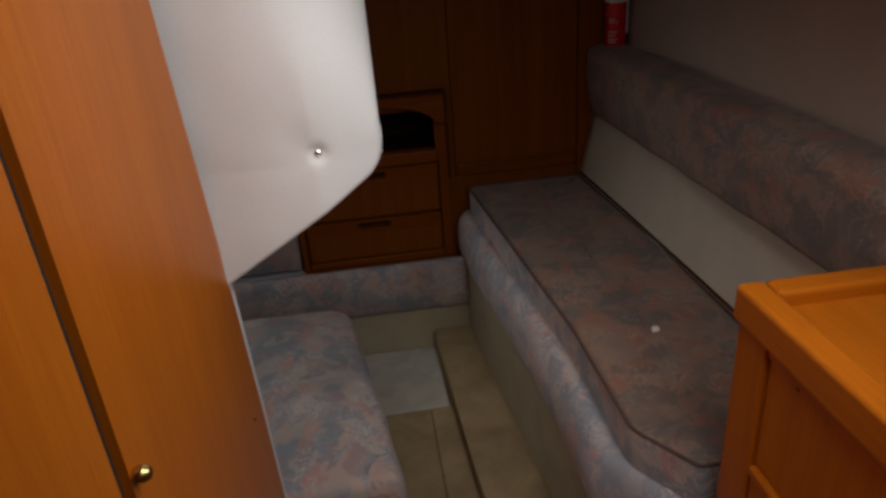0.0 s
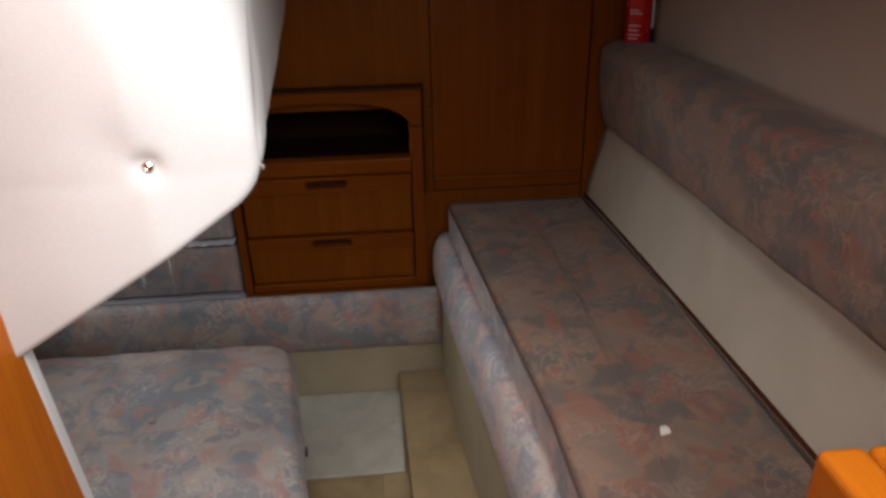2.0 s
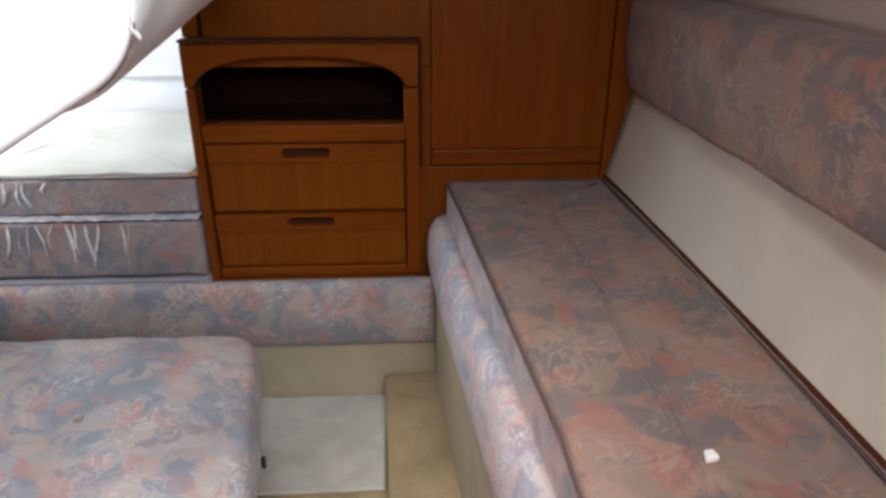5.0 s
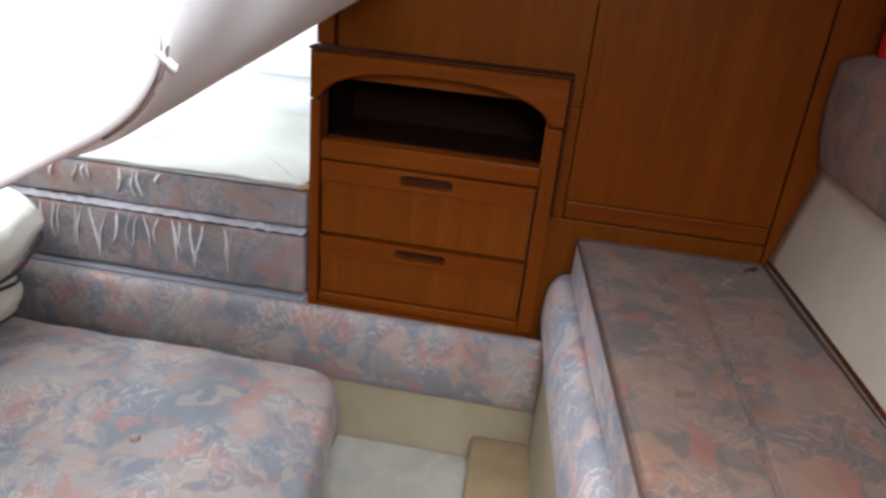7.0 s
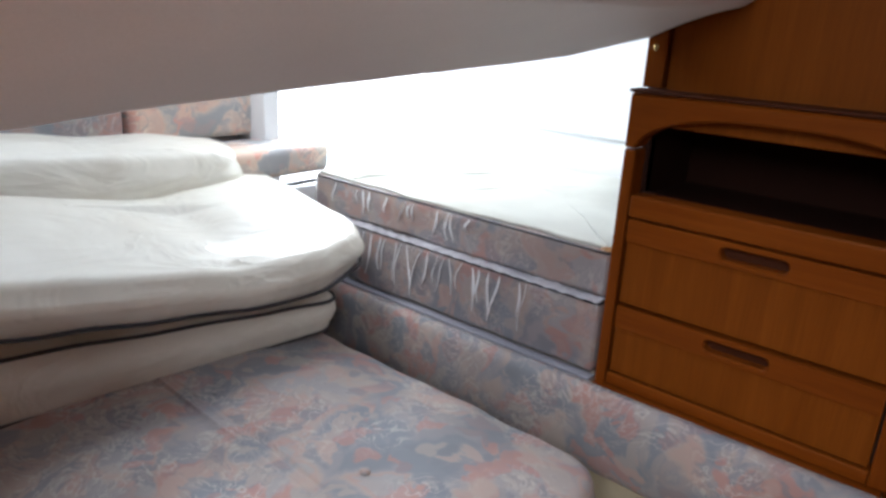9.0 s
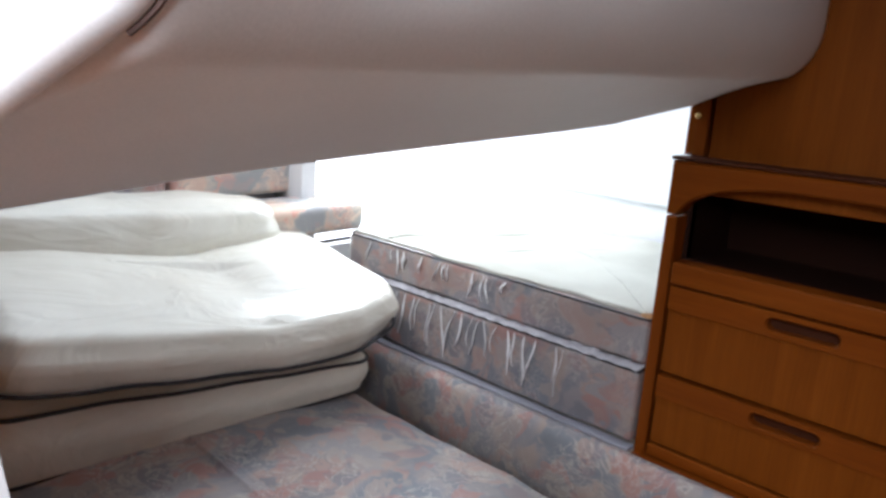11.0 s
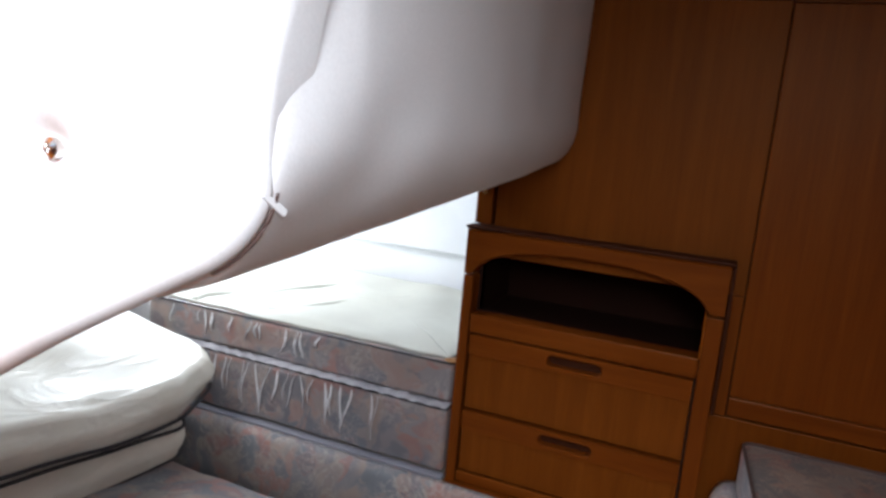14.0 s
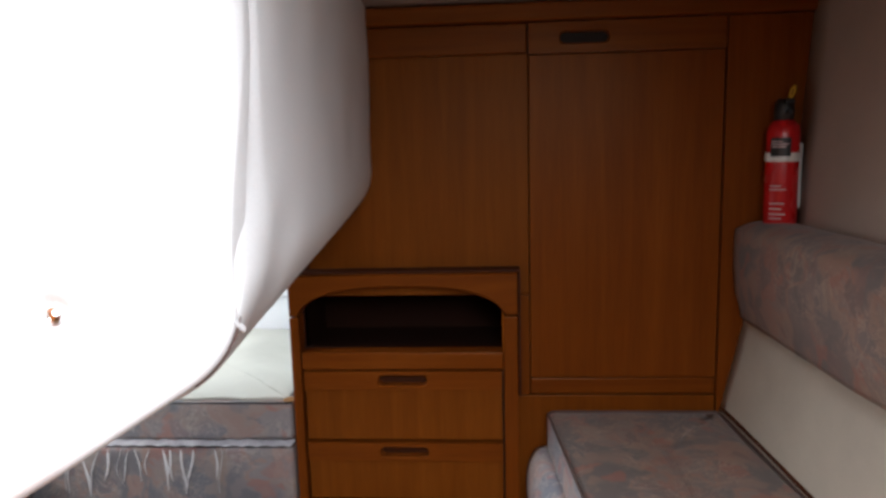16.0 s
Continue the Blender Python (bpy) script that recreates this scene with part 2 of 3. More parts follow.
def sheet_of(fn, nu, nv, thick=0.0):
    """A surface over the unit square, with thickness along its normal if asked."""
    bm = bmesh.new()
    g = [[bm.verts.new(fn(i / nu, j / nv)) for j in range(nv + 1)] for i in range(nu + 1)]
    for i in range(nu):
        for j in range(nv):
            bm.faces.new((g[i][j], g[i + 1][j], g[i + 1][j + 1], g[i][j + 1]))
    if thick:
        bmesh.ops.recalc_face_normals(bm, faces=bm.faces)
        bmesh.ops.solidify(bm, geom=list(bm.faces), thickness=thick)
    return bm


def tube(points, radius, closed=False, sides=8, bm=None):
    bm = bm or bmesh.new()
    pts = [Vector(p) for p in points]
    n = len(pts)
    rings = []
    for i, p in enumerate(pts):
        a = pts[(i - 1) % n] if closed or i else p
        b = pts[(i + 1) % n] if closed or i < n - 1 else p
        t = (b - a).normalized()
        u = t.cross(Vector((0.13, 0.21, 1)) if abs(t.z) < 0.9 else Vector((1, 0, 0))).normalized()
        w = t.cross(u)
        rings.append([bm.verts.new(p + radius * (math.cos(k * math.tau / sides) * u + math.sin(k * math.tau / sides) * w)) for k in range(sides)])
    for i in range(n if closed else n - 1):
        r, s = rings[i], rings[(i + 1) % n]
        for k in range(sides):
            bm.faces.new((r[k], r[(k + 1) % sides], s[(k + 1) % sides], s[k]))
    if not closed:
        bm.faces.new(rings[0][::-1])
        bm.faces.new(rings[-1])
    return bm


def turned(profile, at, sides=32, axis="z"):
    """A round body from (radius, height) pairs."""
    bm = bmesh.new()
    rings = []
    for r, h in profile:
        ring = []
        for k in range(sides):
            a = k * math.tau / sides
            p = (r * math.cos(a), r * math.sin(a), h)
            if axis == "y":
                p = (p[0], p[2], p[1])
            if axis == "x":
                p = (p[2], p[0], p[1])
            ring.append(bm.verts.new(Vector(at) + Vector(p)))
        rings.append(ring)
    for r, s in zip(rings, rings[1:]):
        for k in range(sides):
            bm.faces.new((r[k], r[(k + 1) % sides], s[(k + 1) % sides], s[k]))
    bm.faces.new(rings[0])
    bm.faces.new(rings[-1])
    return bm


def rounded(points, radii, step=0.03):
    """A closed outline with rounded corners, cut into short pieces."""
    out = []
    n = len(points)
    for i in range(n):
        p = Vector((*points[i], 0))
        a = (Vector((*points[i - 1], 0)) - p).normalized()
        b = (Vector((*points[(i + 1) % n], 0)) - p).normalized()
        r = radii[i] if isinstance(radii, (list, tuple)) else radii
        half = a.angle(b) / 2
        d = r / math.tan(half)
        centre = p + (a + b).normalized() * (r / math.sin(half))
        s, e = p + a * d - centre, p + b * d - centre
        for k in range(9):
            out.append(centre + s.normalized().slerp(e.normalized(), k / 8) * r)
    dense = []
    for i, p in enumerate(out):
        q = out[(i + 1) % len(out)]
        m = max(1, int((q - p).length / step))
        for k in range(m):
            dense.append(p.lerp(q, k / m))
    clean = [p for i, p in enumerate(dense) if (p - dense[i - 1]).length > 1e-4]
    return [(p.x, p.y) for p in clean]


def inset(outline, d):
    n = len(outline)
    area = sum(outline[i - 1][0] * outline[i][1] - outline[i][0] * outline[i - 1][1] for i in range(n))
    sign = 1 if area > 0 else -1
    out = []
    for i in range(n):
        a, b = Vector(outline[i - 1]), Vector(outline[(i + 1) % n])
        t = (b - a).normalized()
        out.append((outline[i][0] - sign * t.y * d, outline[i][1] + sign * t.x * d))
    return out


def pad(outline, z0, z1, r=0.02, puff=0.01, wrinkle=0.003, dents=(), belly=0.0, base=None, top=None):
    """A stuffed cushion over an outline, soft at its edges. dents: (x, y, depth, width) of tufts. base and top may bend the faces."""
    bm = bmesh.new()
    mid = Vector((sum(p[0] for p in outline) / len(outline), sum(p[1] for p in outline) / len(outline)))
    rings = []
    spec = []
    for k in range(5):
        a = k / 4 * math.pi / 2
        spec.append((r * (1 - math.sin(a)), z0 + r * (1 - math.cos(a)), 0))
    for k in range(1, 4):
        f = k / 4
        spec.append((-belly * math.sin(f * math.pi), z0 + r + f * (z1 - z0 - 2 * r), 0))
    for k in range(5):
        a = k / 4 * math.pi / 2
        spec.append((r * (1 - math.cos(a)), z1 - r * (1 - math.sin(a)), 1))
    for d, z, up in spec:
        ring = []
        f = (z - z0) / (z1 - z0)
        for x, y in inset(outline, d):
            w = noise.noise(Vector((x * 9, y * 9, z * 14))) * wrinkle
            lo = base(x, y) if base else 0
            hi = top(x, y) if top else 0
            ring.append(bm.verts.new((x + w, y + w, z + lo * (1 - f) + hi * f + w * 0.5)))
        rings.append(ring)

    xs, ys = [p[0] for p in outline], [p[1] for p in outline]
    wx, wy = max(xs) - min(xs), max(ys) - min(ys)
    mid = Vector(((max(xs) + min(xs)) / 2, (max(ys) + min(ys)) / 2))
    spare = abs(wx - wy) / 2

    def spine(x, y):
        """The nearest point of the cushion's middle line."""
        if wx > wy:
            return max(mid.x - spare, min(mid.x + spare, x)), mid.y
        return mid.x, max(mid.y - spare, min(mid.y + spare, y))

    def cap(start, z, sign):
        last = start
        edge = inset(outline, r)
        count = 22 if sign > 0 else 4
        for k in range(1, count):
            f = 1 - k / count
            ring = []
            for x, y in edge:
                cx, cy = spine(x, y)
                px, py = cx + (x - cx) * f, cy + (y - cy) * f
                h = z + sign * puff * (1 - f ** 4)
                if sign > 0:
                    h += noise.noise(Vector((px * 6, py * 6, z))) * wrinkle * 1.6 + (top(px, py) if top else 0)
                    for dx, dy, dd, dw in dents:
                        h -= dd * math.exp(-((px - dx) ** 2 + (py - dy) ** 2) / (dw * dw))
                elif base:
                    h += base(px, py)
                ring.append(bm.verts.new((px, py, h)))
            for i in range(len(ring)):
                j = (i + 1) % len(ring)
                bm.faces.new((last[i], last[j], ring[j], ring[i]))
            last = ring
        n = len(last)
        for i in range(n // 2 - 1):
            a, b, c, d = last[i], last[i + 1], last[n - 2 - i], last[n - 1 - i]
            if len({a, b, c, d}) == 4:
                bm.faces.new((a, b, c, d))

    for a, b in zip(rings, rings[1:]):
        for i in range(len(a)):
            j = (i + 1) % len(a)
            bm.faces.new((a[i], a[j], b[j], b[i]))
    cap(rings[-1], z1, 1)
    cap(rings[0], z0, -0.3)
    return bm


def slot_plate(x0, x1, z0, z1, hx, hz, hw, hh, y0, y1):
    """A board in an x-z plane with a long rounded slot through it."""
    w, r = hw / 2 - hh / 2, hh / 2
    inner, outer = [], []
    for side in (1, -1):
        cx, ex = hx + side * w, x1 if side > 0 else x0
        za, zb = (z0, z1) if side > 0 else (z1, z0)
        for j in range(13):
            a = -math.pi / 2 + math.pi * j / 12
            inner.append((cx + side * r * math.cos(a), hz + side * r * math.sin(a)))
            if j <= 3:
                outer.append((cx + (ex - cx) * j / 3, za))
            elif j <= 9:
                outer.append((ex, za + (zb - za) * (j - 3) / 6))
            else:
                outer.append((ex + (cx - ex) * (j - 9) / 3, zb))
    n = len(inner)
    bm = bmesh.new()
    back = [bm.verts.new((p[0], y1, p[1])) for p in outer]
    front = [bm.verts.new((p[0], y0, p[1])) for p in outer]
    grow = [(hx + (p[0] - hx) * (1 + 0.003 / (hw / 2)), hz + (p[1] - hz) * (1 + 0.003 / r)) for p in inner]
    lip = [bm.verts.new((p[0], y0 - 0.0005, p[1])) for p in grow]
    edge = [bm.verts.new((p[0], y0 + 0.003, p[1])) for p in inner]
    deep = [bm.verts.new((p[0], y1, p[1])) for p in inner]
    order = [back, front, lip, edge, deep, back]
    for a, b in zip(order, order[1:]):
        for i in range(n):
            j = (i + 1) % n
            bm.faces.new((a[i], a[j], b[j], b[i]))
    return bm


# ---- the setting: floor, walls, ceiling ----
floor = part("floor", sheet_of(lambda u, v: (-1.6 + 3.2 * u, -3.3 + 4.4 * v, 0.003 * noise.noise(Vector((u * 30, v * 40, 0)))), 60, 80), carpet, smooth=True)
tagged(floor, "worn beige carpet on the cabin sole", "floor", kind="structure")
sole = tagged(part("sub_floor", box(-1.65, 1.65, -3.35, 1.15, -0.06, -0.01, 0), carpet_side), "boarded sole under the carpet", "floor", kind="structure")

north = thing("wall_north", (0.62, 0.06, 0), "teak veneered cabin bulkhead with rails and mouldings", "wall", "structure")
part("panel", box(0.046, 0.602, 0.050, 0.075, 0.95, 1.535, 0.002), panel_z, north)
part("rail", box(0.0, 0.60, 0.046, 0.075, 1.536, 1.605, 0.003), teak_x, north, "darker teak rail")
part("filler", box(0.580, 0.602, 0.049, 0.076, 0.687, 0.949, 0.002), teak_z, north)
part("cornice", box(-0.01, 1.30, 0.032, 0.075, 1.607, 1.65, 0.006), teak_x, north)
part("stile", box(0.0, 0.040, 0.042, 0.075, 1.024, 1.535, 0.003), teak_z, north)
part("stile", box(1.066, 1.30, 0.046, 0.075, 0.3, 1.605, 0.002), teak_z, north)
part("lower_panel", box(0.56, 1.064, 0.052, 0.075, 0.05, 0.685, 0.002), panel_z, north)
for b in ((0.0, 0.02, 0.0, 1.68), (0.55, 1.45, 0.0, 1.68), (0.02, 0.55, 0.0, 0.798), (0.02, 0.55, 1.002, 1.68)):
    part("backing", box(b[0], b[1], 0.078, 0.10, b[2], b[3], 0), niche_dark, north)
part("screw", turned([(0.006, 0.0), (0.006, -0.003), (0.004, -0.004)], (0.020, 0.042, 1.10), 12, "y"), brass, north)
part("side_wall", box(-0.012, 0.0, 0.102, 0.80, 0.0, 1.68, 0), liner_white, north)

for b in ((0.0, 1.62, -1.34, 0.10), (0.78, 1.62, -3.3, -1.34), (-0.35, 0.10, -3.3, -1.34), (0.10, 0.78, -3.3, -2.30), (-0.35, 0.0, -1.34, 1.10),
          (-1.65, -1.18, -3.3, 1.10), (-1.18, -0.35, -3.3, -0.97), (-1.18, -0.35, 0.13, 1.10)):
    tagged(part("ceiling", box(b[0], b[1], b[2], b[3], 1.655, 1.70, 0), liner_tan), "pale vinyl cabin headlining", "ceiling", kind="structure")


east = thing("wall_east", (1.2, -0.7, 0), "cabin side lined with cream board below and beige vinyl above", "wall", "structure")
part("lower_lining", sheet_of(lambda u, v: (1.066 + 0.080 * v + 0.066 * u ** 0.8, 0.044 - 1.60 * u, 0.56 + 0.36 * v + 0.002 * noise.noise(Vector((u * 9, v * 5, 1)))), 40, 10, 0.012), liner, east, "cream textured board", True)
part("upper_lining", sheet_of(lambda u, v: (1.222 + 0.05 * v + 0.012 * u, 0.044 - 3.30 * u, 0.92 + 0.75 * v), 40, 10, 0.012), liner_tan, east, "beige vinyl lining", True)
tagged(part("wall_outer", box(1.42, 1.46, -3.3, 0.10, 0, 1.70, 0), liner_tan), "plain outer side of the cabin", "wall", kind="structure")

part_wall = thing("wall_partition", (0.0, -1.6, 0), "glossy honey-coloured teak partition beside the passage", "wall", "structure")
part("panel", prism([(0.005, -1.105, 0.0), (0.005, -1.170, 0.70), (0.005, -1.203, 0.975), (0.005, -1.318, 1.66), (0.005, -1.80, 1.66), (0.005, -1.80, 0.0)], (-0.022, 0, 0)), honey_z, part_wall)
part("panel", box(-0.017, 0.005, -3.3, -1.825, 0.0, 1.66, 0.004), honey_z, part_wall)
part("joint", box(-0.015, -0.006, -1.83, -1.795, 0.0, 1.66, 0), shadow_gap, part_wall, "dark door gap")
part("cap", box(-0.022, 0.004, -1.200, -1.168, 0.984, 1.040, 0.006), teak_x, part_wall, "teak cap on the white edge")
part("edging", prism([(-0.022, -1.103, 0.02), (-0.022, -1.168, 0.70), (-0.022, -1.200, 0.982), (-0.022, -1.180, 0.982), (-0.022, -1.152, 0.70), (-0.022, -1.088, 0.02)], (0.028, 0, 0), 0.004), trim_white, part_wall, "white plastic edge strip")
part("latch", turned([(0.006, 0.0), (0.009, 0.004), (0.010, 0.012), (0.007, 0.018), (0.003, 0.020)], (0.005, -1.792, 1.065), 16, "x"), brass, part_wall, "small brass latch")
part("screw", turned([(0.004, 0.0), (0.003, 0.002)], (0.005, -1.25, 0.70), 12, "x"), shadow_gap, part_wall)

south = tagged(part("wall_south", box(-1.65, 1.65, -3.34, -3.30, 0, 1.70, 0), honey_z), "plain teak wall closing the passage", "wall", kind="structure")
west = thing("wall_west", (-1.3, 0, 0), "white lined hull side beyond the berth", "wall", "structure")
part("hull_lining", sheet_of(lambda u, v: (-1.24 - 0.14 * v + 0.05 * u * u, -3.3 + 4.4 * u, 0.0 + 1.70 * v), 40, 16, -0.02), liner_white, west, "", True)
for b in ((-0.052, 0.0, 0.0, 1.655), (0.0, 0.755, 0.0, 0.60), (0.0, 0.755, 1.30, 1.655)):
    part("side_panel", box(-1.40, -1.13, b[0], b[1], b[2], b[3], 0), liner_white, west, "white lined side panel")
# Glowing sheet added to burn the hull side out to white.
glow = Nodes("burnt_out_hull_glow", 1.0)
glow.b.inputs["Emission Color"].default_value = (0.92, 0.97, 1.0, 1)
glow.b.inputs["Emission Strength"].default_value = 3.0
tagged(part("backdrop", box(-1.215, -1.205, 0.0, 0.755, 0.60, 1.30, 0), glow.m), "glowing sheet standing in for the burnt-out white hull side", "sky", kind="structure")
aft = thing("wall_berth_end", (-0.6, 0.8, 0), "white lined wall at the foot of the berth", "wall", "structure")
part("lower_lining", box(-1.40, -0.012, 0.76, 0.79, 0.0, 0.80, 0.004), liner_white, aft, "white lower board")
part("upper_pad", pad(rounded([(-1.30, 0.735), (-0.014, 0.735), (-0.014, 0.765), (-1.30, 0.765)], 0.008), 0.795, 1.66, 0.01, 0.0, 0.002), liner_white, aft, "padded white vinyl panel", True)
part("cable", tube([(-0.90 + 0.02 * k, 0.725, 1.05 - 0.012 * math.sin(k * 0.45)) for k in range(8)], 0.004), black_plastic, aft, "short black cable")

# ---- the padded white moulding under the cockpit ----


def smooth(t):
    t = max(0.0, min(1.0, t))
    return t * t * (3 - 2 * t)


def left_z(y):
    """Height of the body's left lower edge, rising towards the bulkhead."""
    rows = ((-1.25, 1.022), (-1.0, 1.045), (-0.65, 1.066), (-0.26, 1.089), (-0.02, 1.118), (0.10, 1.132))
    for (a, za), (b, zb) in zip(rows, rows[1:]):
        if y <= b:
            return za + (zb - za) * (y - a) / (b - a)
    return rows[-1][1]


def right_x(y):
    """Plan of the body's right side."""
    return 0.312 - 0.100 * max(0.0, y + 1.14) / 1.185


def under_z(x, y):
    """Underside, climbing from its left edge to the rounded right one."""
    f = max(0.0, min(1.0, x / right_x(y)))
    return left_z(y) + (1.158 + 0.036 * (y + 1.15) / 1.2 - left_z(y)) * f + 0.010 * math.sin(f * math.pi)


def dimple(x, y, z):
    w = 0.003 * noise.noise(Vector((x * 6, y * 6, z * 6)))
    return (x + w, y + w, z + w)


def front_lean(z):
    return -0.10 * max(0.0, z - 1.2)


def body(u, v):
    """The moulding behind the front panel: underside, rolled edge, side face up to the ceiling."""
    y = -1.200 + 1.245 * (0.35 * u + 0.65 * u * u)
    side = right_x(y) - 0.003 - 0.090 * max(0.0, 1 - (y + 1.200) / 0.042)
    if v < 0.4:
        x = (side - 0.050) * v / 0.4
        z = under_z(x, y)
    else:
        z0 = under_z(side - 0.050, y)
        if v < 0.6:
            a = (v - 0.4) / 0.2 * math.pi / 2
            x, z = side - 0.050 + 0.050 * math.sin(a), z0 + 0.075 * (1 - math.cos(a)) + 0.012 * math.sin(a)
        else:
            x, z = side + 0.006 * (v - 0.6), z0 + 0.087 + (1.655 - z0 - 0.087) * (v - 0.6) / 0.4
        d = y + 1.158
        x -= 0.045 * smooth((z - 1.20) / 0.25) * max(0.0, 1 - (y + 1.200) / 0.15)
        fold = 0.004 * math.exp(-((d - 0.04) / 0.16) ** 2) * math.sin(26 * z - 22 * y + 2.0)
        x += fold * smooth((v - 0.45) / 0.1) * math.exp(-((z - 1.24) / 0.07) ** 2)
    return dimple(x, y, z)


def wrap(x, z):
    """How far the front panel bends back towards its right edge, more roundly higher up."""
    s = smooth((z - 1.22) / 0.25)
    low = 0.046 * max(0.0, min(1.0, (x - 0.195) / 0.120)) ** 1.3
    a = 0.115 + 0.055 * s
    q = max(0.0, min(1.0, (x - 0.316 + a) / a))
    return low * (1 - s) + s * 0.15 * (1 - math.sqrt(1 - q * q))


def front_panel():
    """The padded slab on the front, cut on the slant below, with one rounded corner."""
    out = rounded([(-0.045, 0.949), (0.3165, 1.170), (0.316, 1.26), (0.314, 1.655), (-0.045, 1.655)], [0.022, 0.070, 0.30, 0.022, 0.022], 0.012)
    r, thick = 0.010, 0.025
    rings = [(0.004, 0.008), (0.0, 0.012)] + [(r * (1 - math.cos(k / 6 * math.pi / 2)), thick - r * (1 - math.sin(k / 6 * math.pi / 2))) for k in range(7)]
    bm = bmesh.new()

    def vert(x, z, t):
        t -= 0.010 * math.exp(-((x - 0.204) ** 2 + (z - 1.216) ** 2) / 0.00022) + 0.003 * math.exp(-((x - 0.180) ** 2 + (z - 1.236) ** 2) / 0.0012)
        t += 0.0018 * noise.noise(Vector((x * 9, z * 9, 2)))
        return bm.verts.new((x, -1.191 - t + wrap(x, z) + front_lean(z), z))

    loops = [[vert(x, z, t) for x, z in inset(out, d)] for d, t in rings]
    for v in loops[0]:
        v.co.y += 0.040 * smooth((v.co.z - 1.20) / 0.08)
    edge, count = inset(out, r), 44
    for k in range(1, count):
        f = 1 - k / count
        loops.append([vert(0.13 + (x - 0.13) * f, 1.24 + (z - 1.24) * f, thick + 0.003 * (1 - f ** 3)) for x, z in edge])
    for a, b in zip(loops, loops[1:]):
        for m in range(len(a)):
            n = (m + 1) % len(a)
            bm.faces.new((a[m], a[n], b[n], b[m]))
    bm.faces.new(loops[-1])
    return bm, out


over = thing("cockpit_moulding", (0.0, -0.6, 1.65), "white vinyl padded moulding hanging from the ceiling", "ceiling moulding", "structure")
part("body_padding", sheet_of(body, 110, 110, -0.008), vinyl_white, over, "", True)
panel_mesh, panel_outline = front_panel()
part("front_panel", panel_mesh, vinyl_white, over, "", True)
part("far_side", sheet_of(lambda u, v: (-0.002, -1.185 + 1.229 * u, left_z(-1.185 + 1.229 * u) * (1 - v) + 1.655 * v), 20, 4, 0.008), vinyl_white, over)
rim = [(x, -1.200 + wrap(x, z), z) for x, z in panel_outline if x > 0.275 and z < 1.205]
part("seam", tube(rim, 0.0016, sides=6), piping_brown, over, "dark welted seam")
part("snap", turned([(0.0065, 0.008), (0.0065, 0.001), (0.006, -0.002), (0.003, -0.004), (0.0025, -0.002)], (0.204, -1.211, 1.216), 20, "y"), chrome, over, "chrome press stud")
part("tag", prism([(0.311, -1.166, 1.198), (0.311, -1.162, 1.201), (0.313, -1.142, 1.188), (0.313, -1.146, 1.184)], (0.004, -0.001, 0.001), 0.001), trim_white, over, "small folded white tag")
STITCH = [(0.012 + 0.055 * k / 10, -1.075 - 0.050 * k / 10) for k in range(11)]
part("stitch_line", tube([dimple(x, y, under_z(x, y) - 0.001) for x, y in STITCH], 0.0009, sides=6), piping_brown, over, "thin stitch line")

# ---- drawer unit with arched niche ----
unit = thing("drawer_unit", (0.29, 0.03, 0.39), "teak built-in drawer unit with an arched open niche", "drawer unit")
part("stile", box(0.0, 0.024, 0.0, 0.05, 0.386, 0.905, 0.003), teak_z, unit)
part("stile", box(0.536, 0.571, 0.0, 0.05, 0.392, 0.905, 0.003), teak_z, unit)
part("bottom_rail", box(0.027, 0.535, 0.001, 0.05, 0.392, 0.418, 0.003), teak_x, unit)
part("middle_rail", box(0.027, 0.535, 0.000, 0.05, 0.770, 0.815, 0.004), teak_x, unit)


def arch_board():
    bm = bmesh.new()
    n = 64
    cols = []
    for i in range(n + 1):
        x = 0.001 + 0.569 * i / n
        q = (x - 0.280) / 0.257
        z = 0.908 + (0.073 * (1 - abs(q) ** 2.7) ** 0.55 if abs(q) < 1 else 0.0)
        cols.append([bm.verts.new((x, y, h)) for y, h in ((0.0, z + 0.004), (0.004, z), (0.05, z), (0.05, 1.014), (0.004, 1.014), (0.0, 1.009))])
    for a, b in zip(cols, cols[1:]):
        for k in range(6):
            m = (k + 1) % 6
            bm.faces.new((a[k], a[m], b[m], b[k]))
    bm.faces.new(cols[0])
    bm.faces.new(cols[-1])
    return bm


part("arched_board", arch_board(), teak_x, unit, "arched teak fascia")
part("top_moulding", box(-0.003, 0.578, -0.005, 0.045, 1.016, 1.023, 0.003), recess, unit, "thin dark moulding")
part("side_moulding", box(0.5735, 0.579, -0.003, 0.045, 0.70, 1.015, 0.002), recess, unit, "thin dark moulding")
# Paler wood colour shows the light caught by the opening's side.
part("niche_cheek", box(0.5335, 0.5355, 0.004, 0.074, 0.8155, 0.915, 0.0005), honey_z, unit, "niche edge in paler wood, painted as lit")
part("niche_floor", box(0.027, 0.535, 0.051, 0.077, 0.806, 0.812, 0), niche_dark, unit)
niche = thing("niche", (0.28, 0.2, 0.8), "open shelf space behind the arch, its shade painted near-black", "niche", "structure")
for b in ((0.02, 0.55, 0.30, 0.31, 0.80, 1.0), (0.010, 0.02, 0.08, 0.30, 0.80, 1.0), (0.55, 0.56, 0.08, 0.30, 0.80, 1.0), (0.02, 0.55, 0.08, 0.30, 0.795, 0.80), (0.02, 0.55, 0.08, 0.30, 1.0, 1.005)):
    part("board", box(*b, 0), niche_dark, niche)


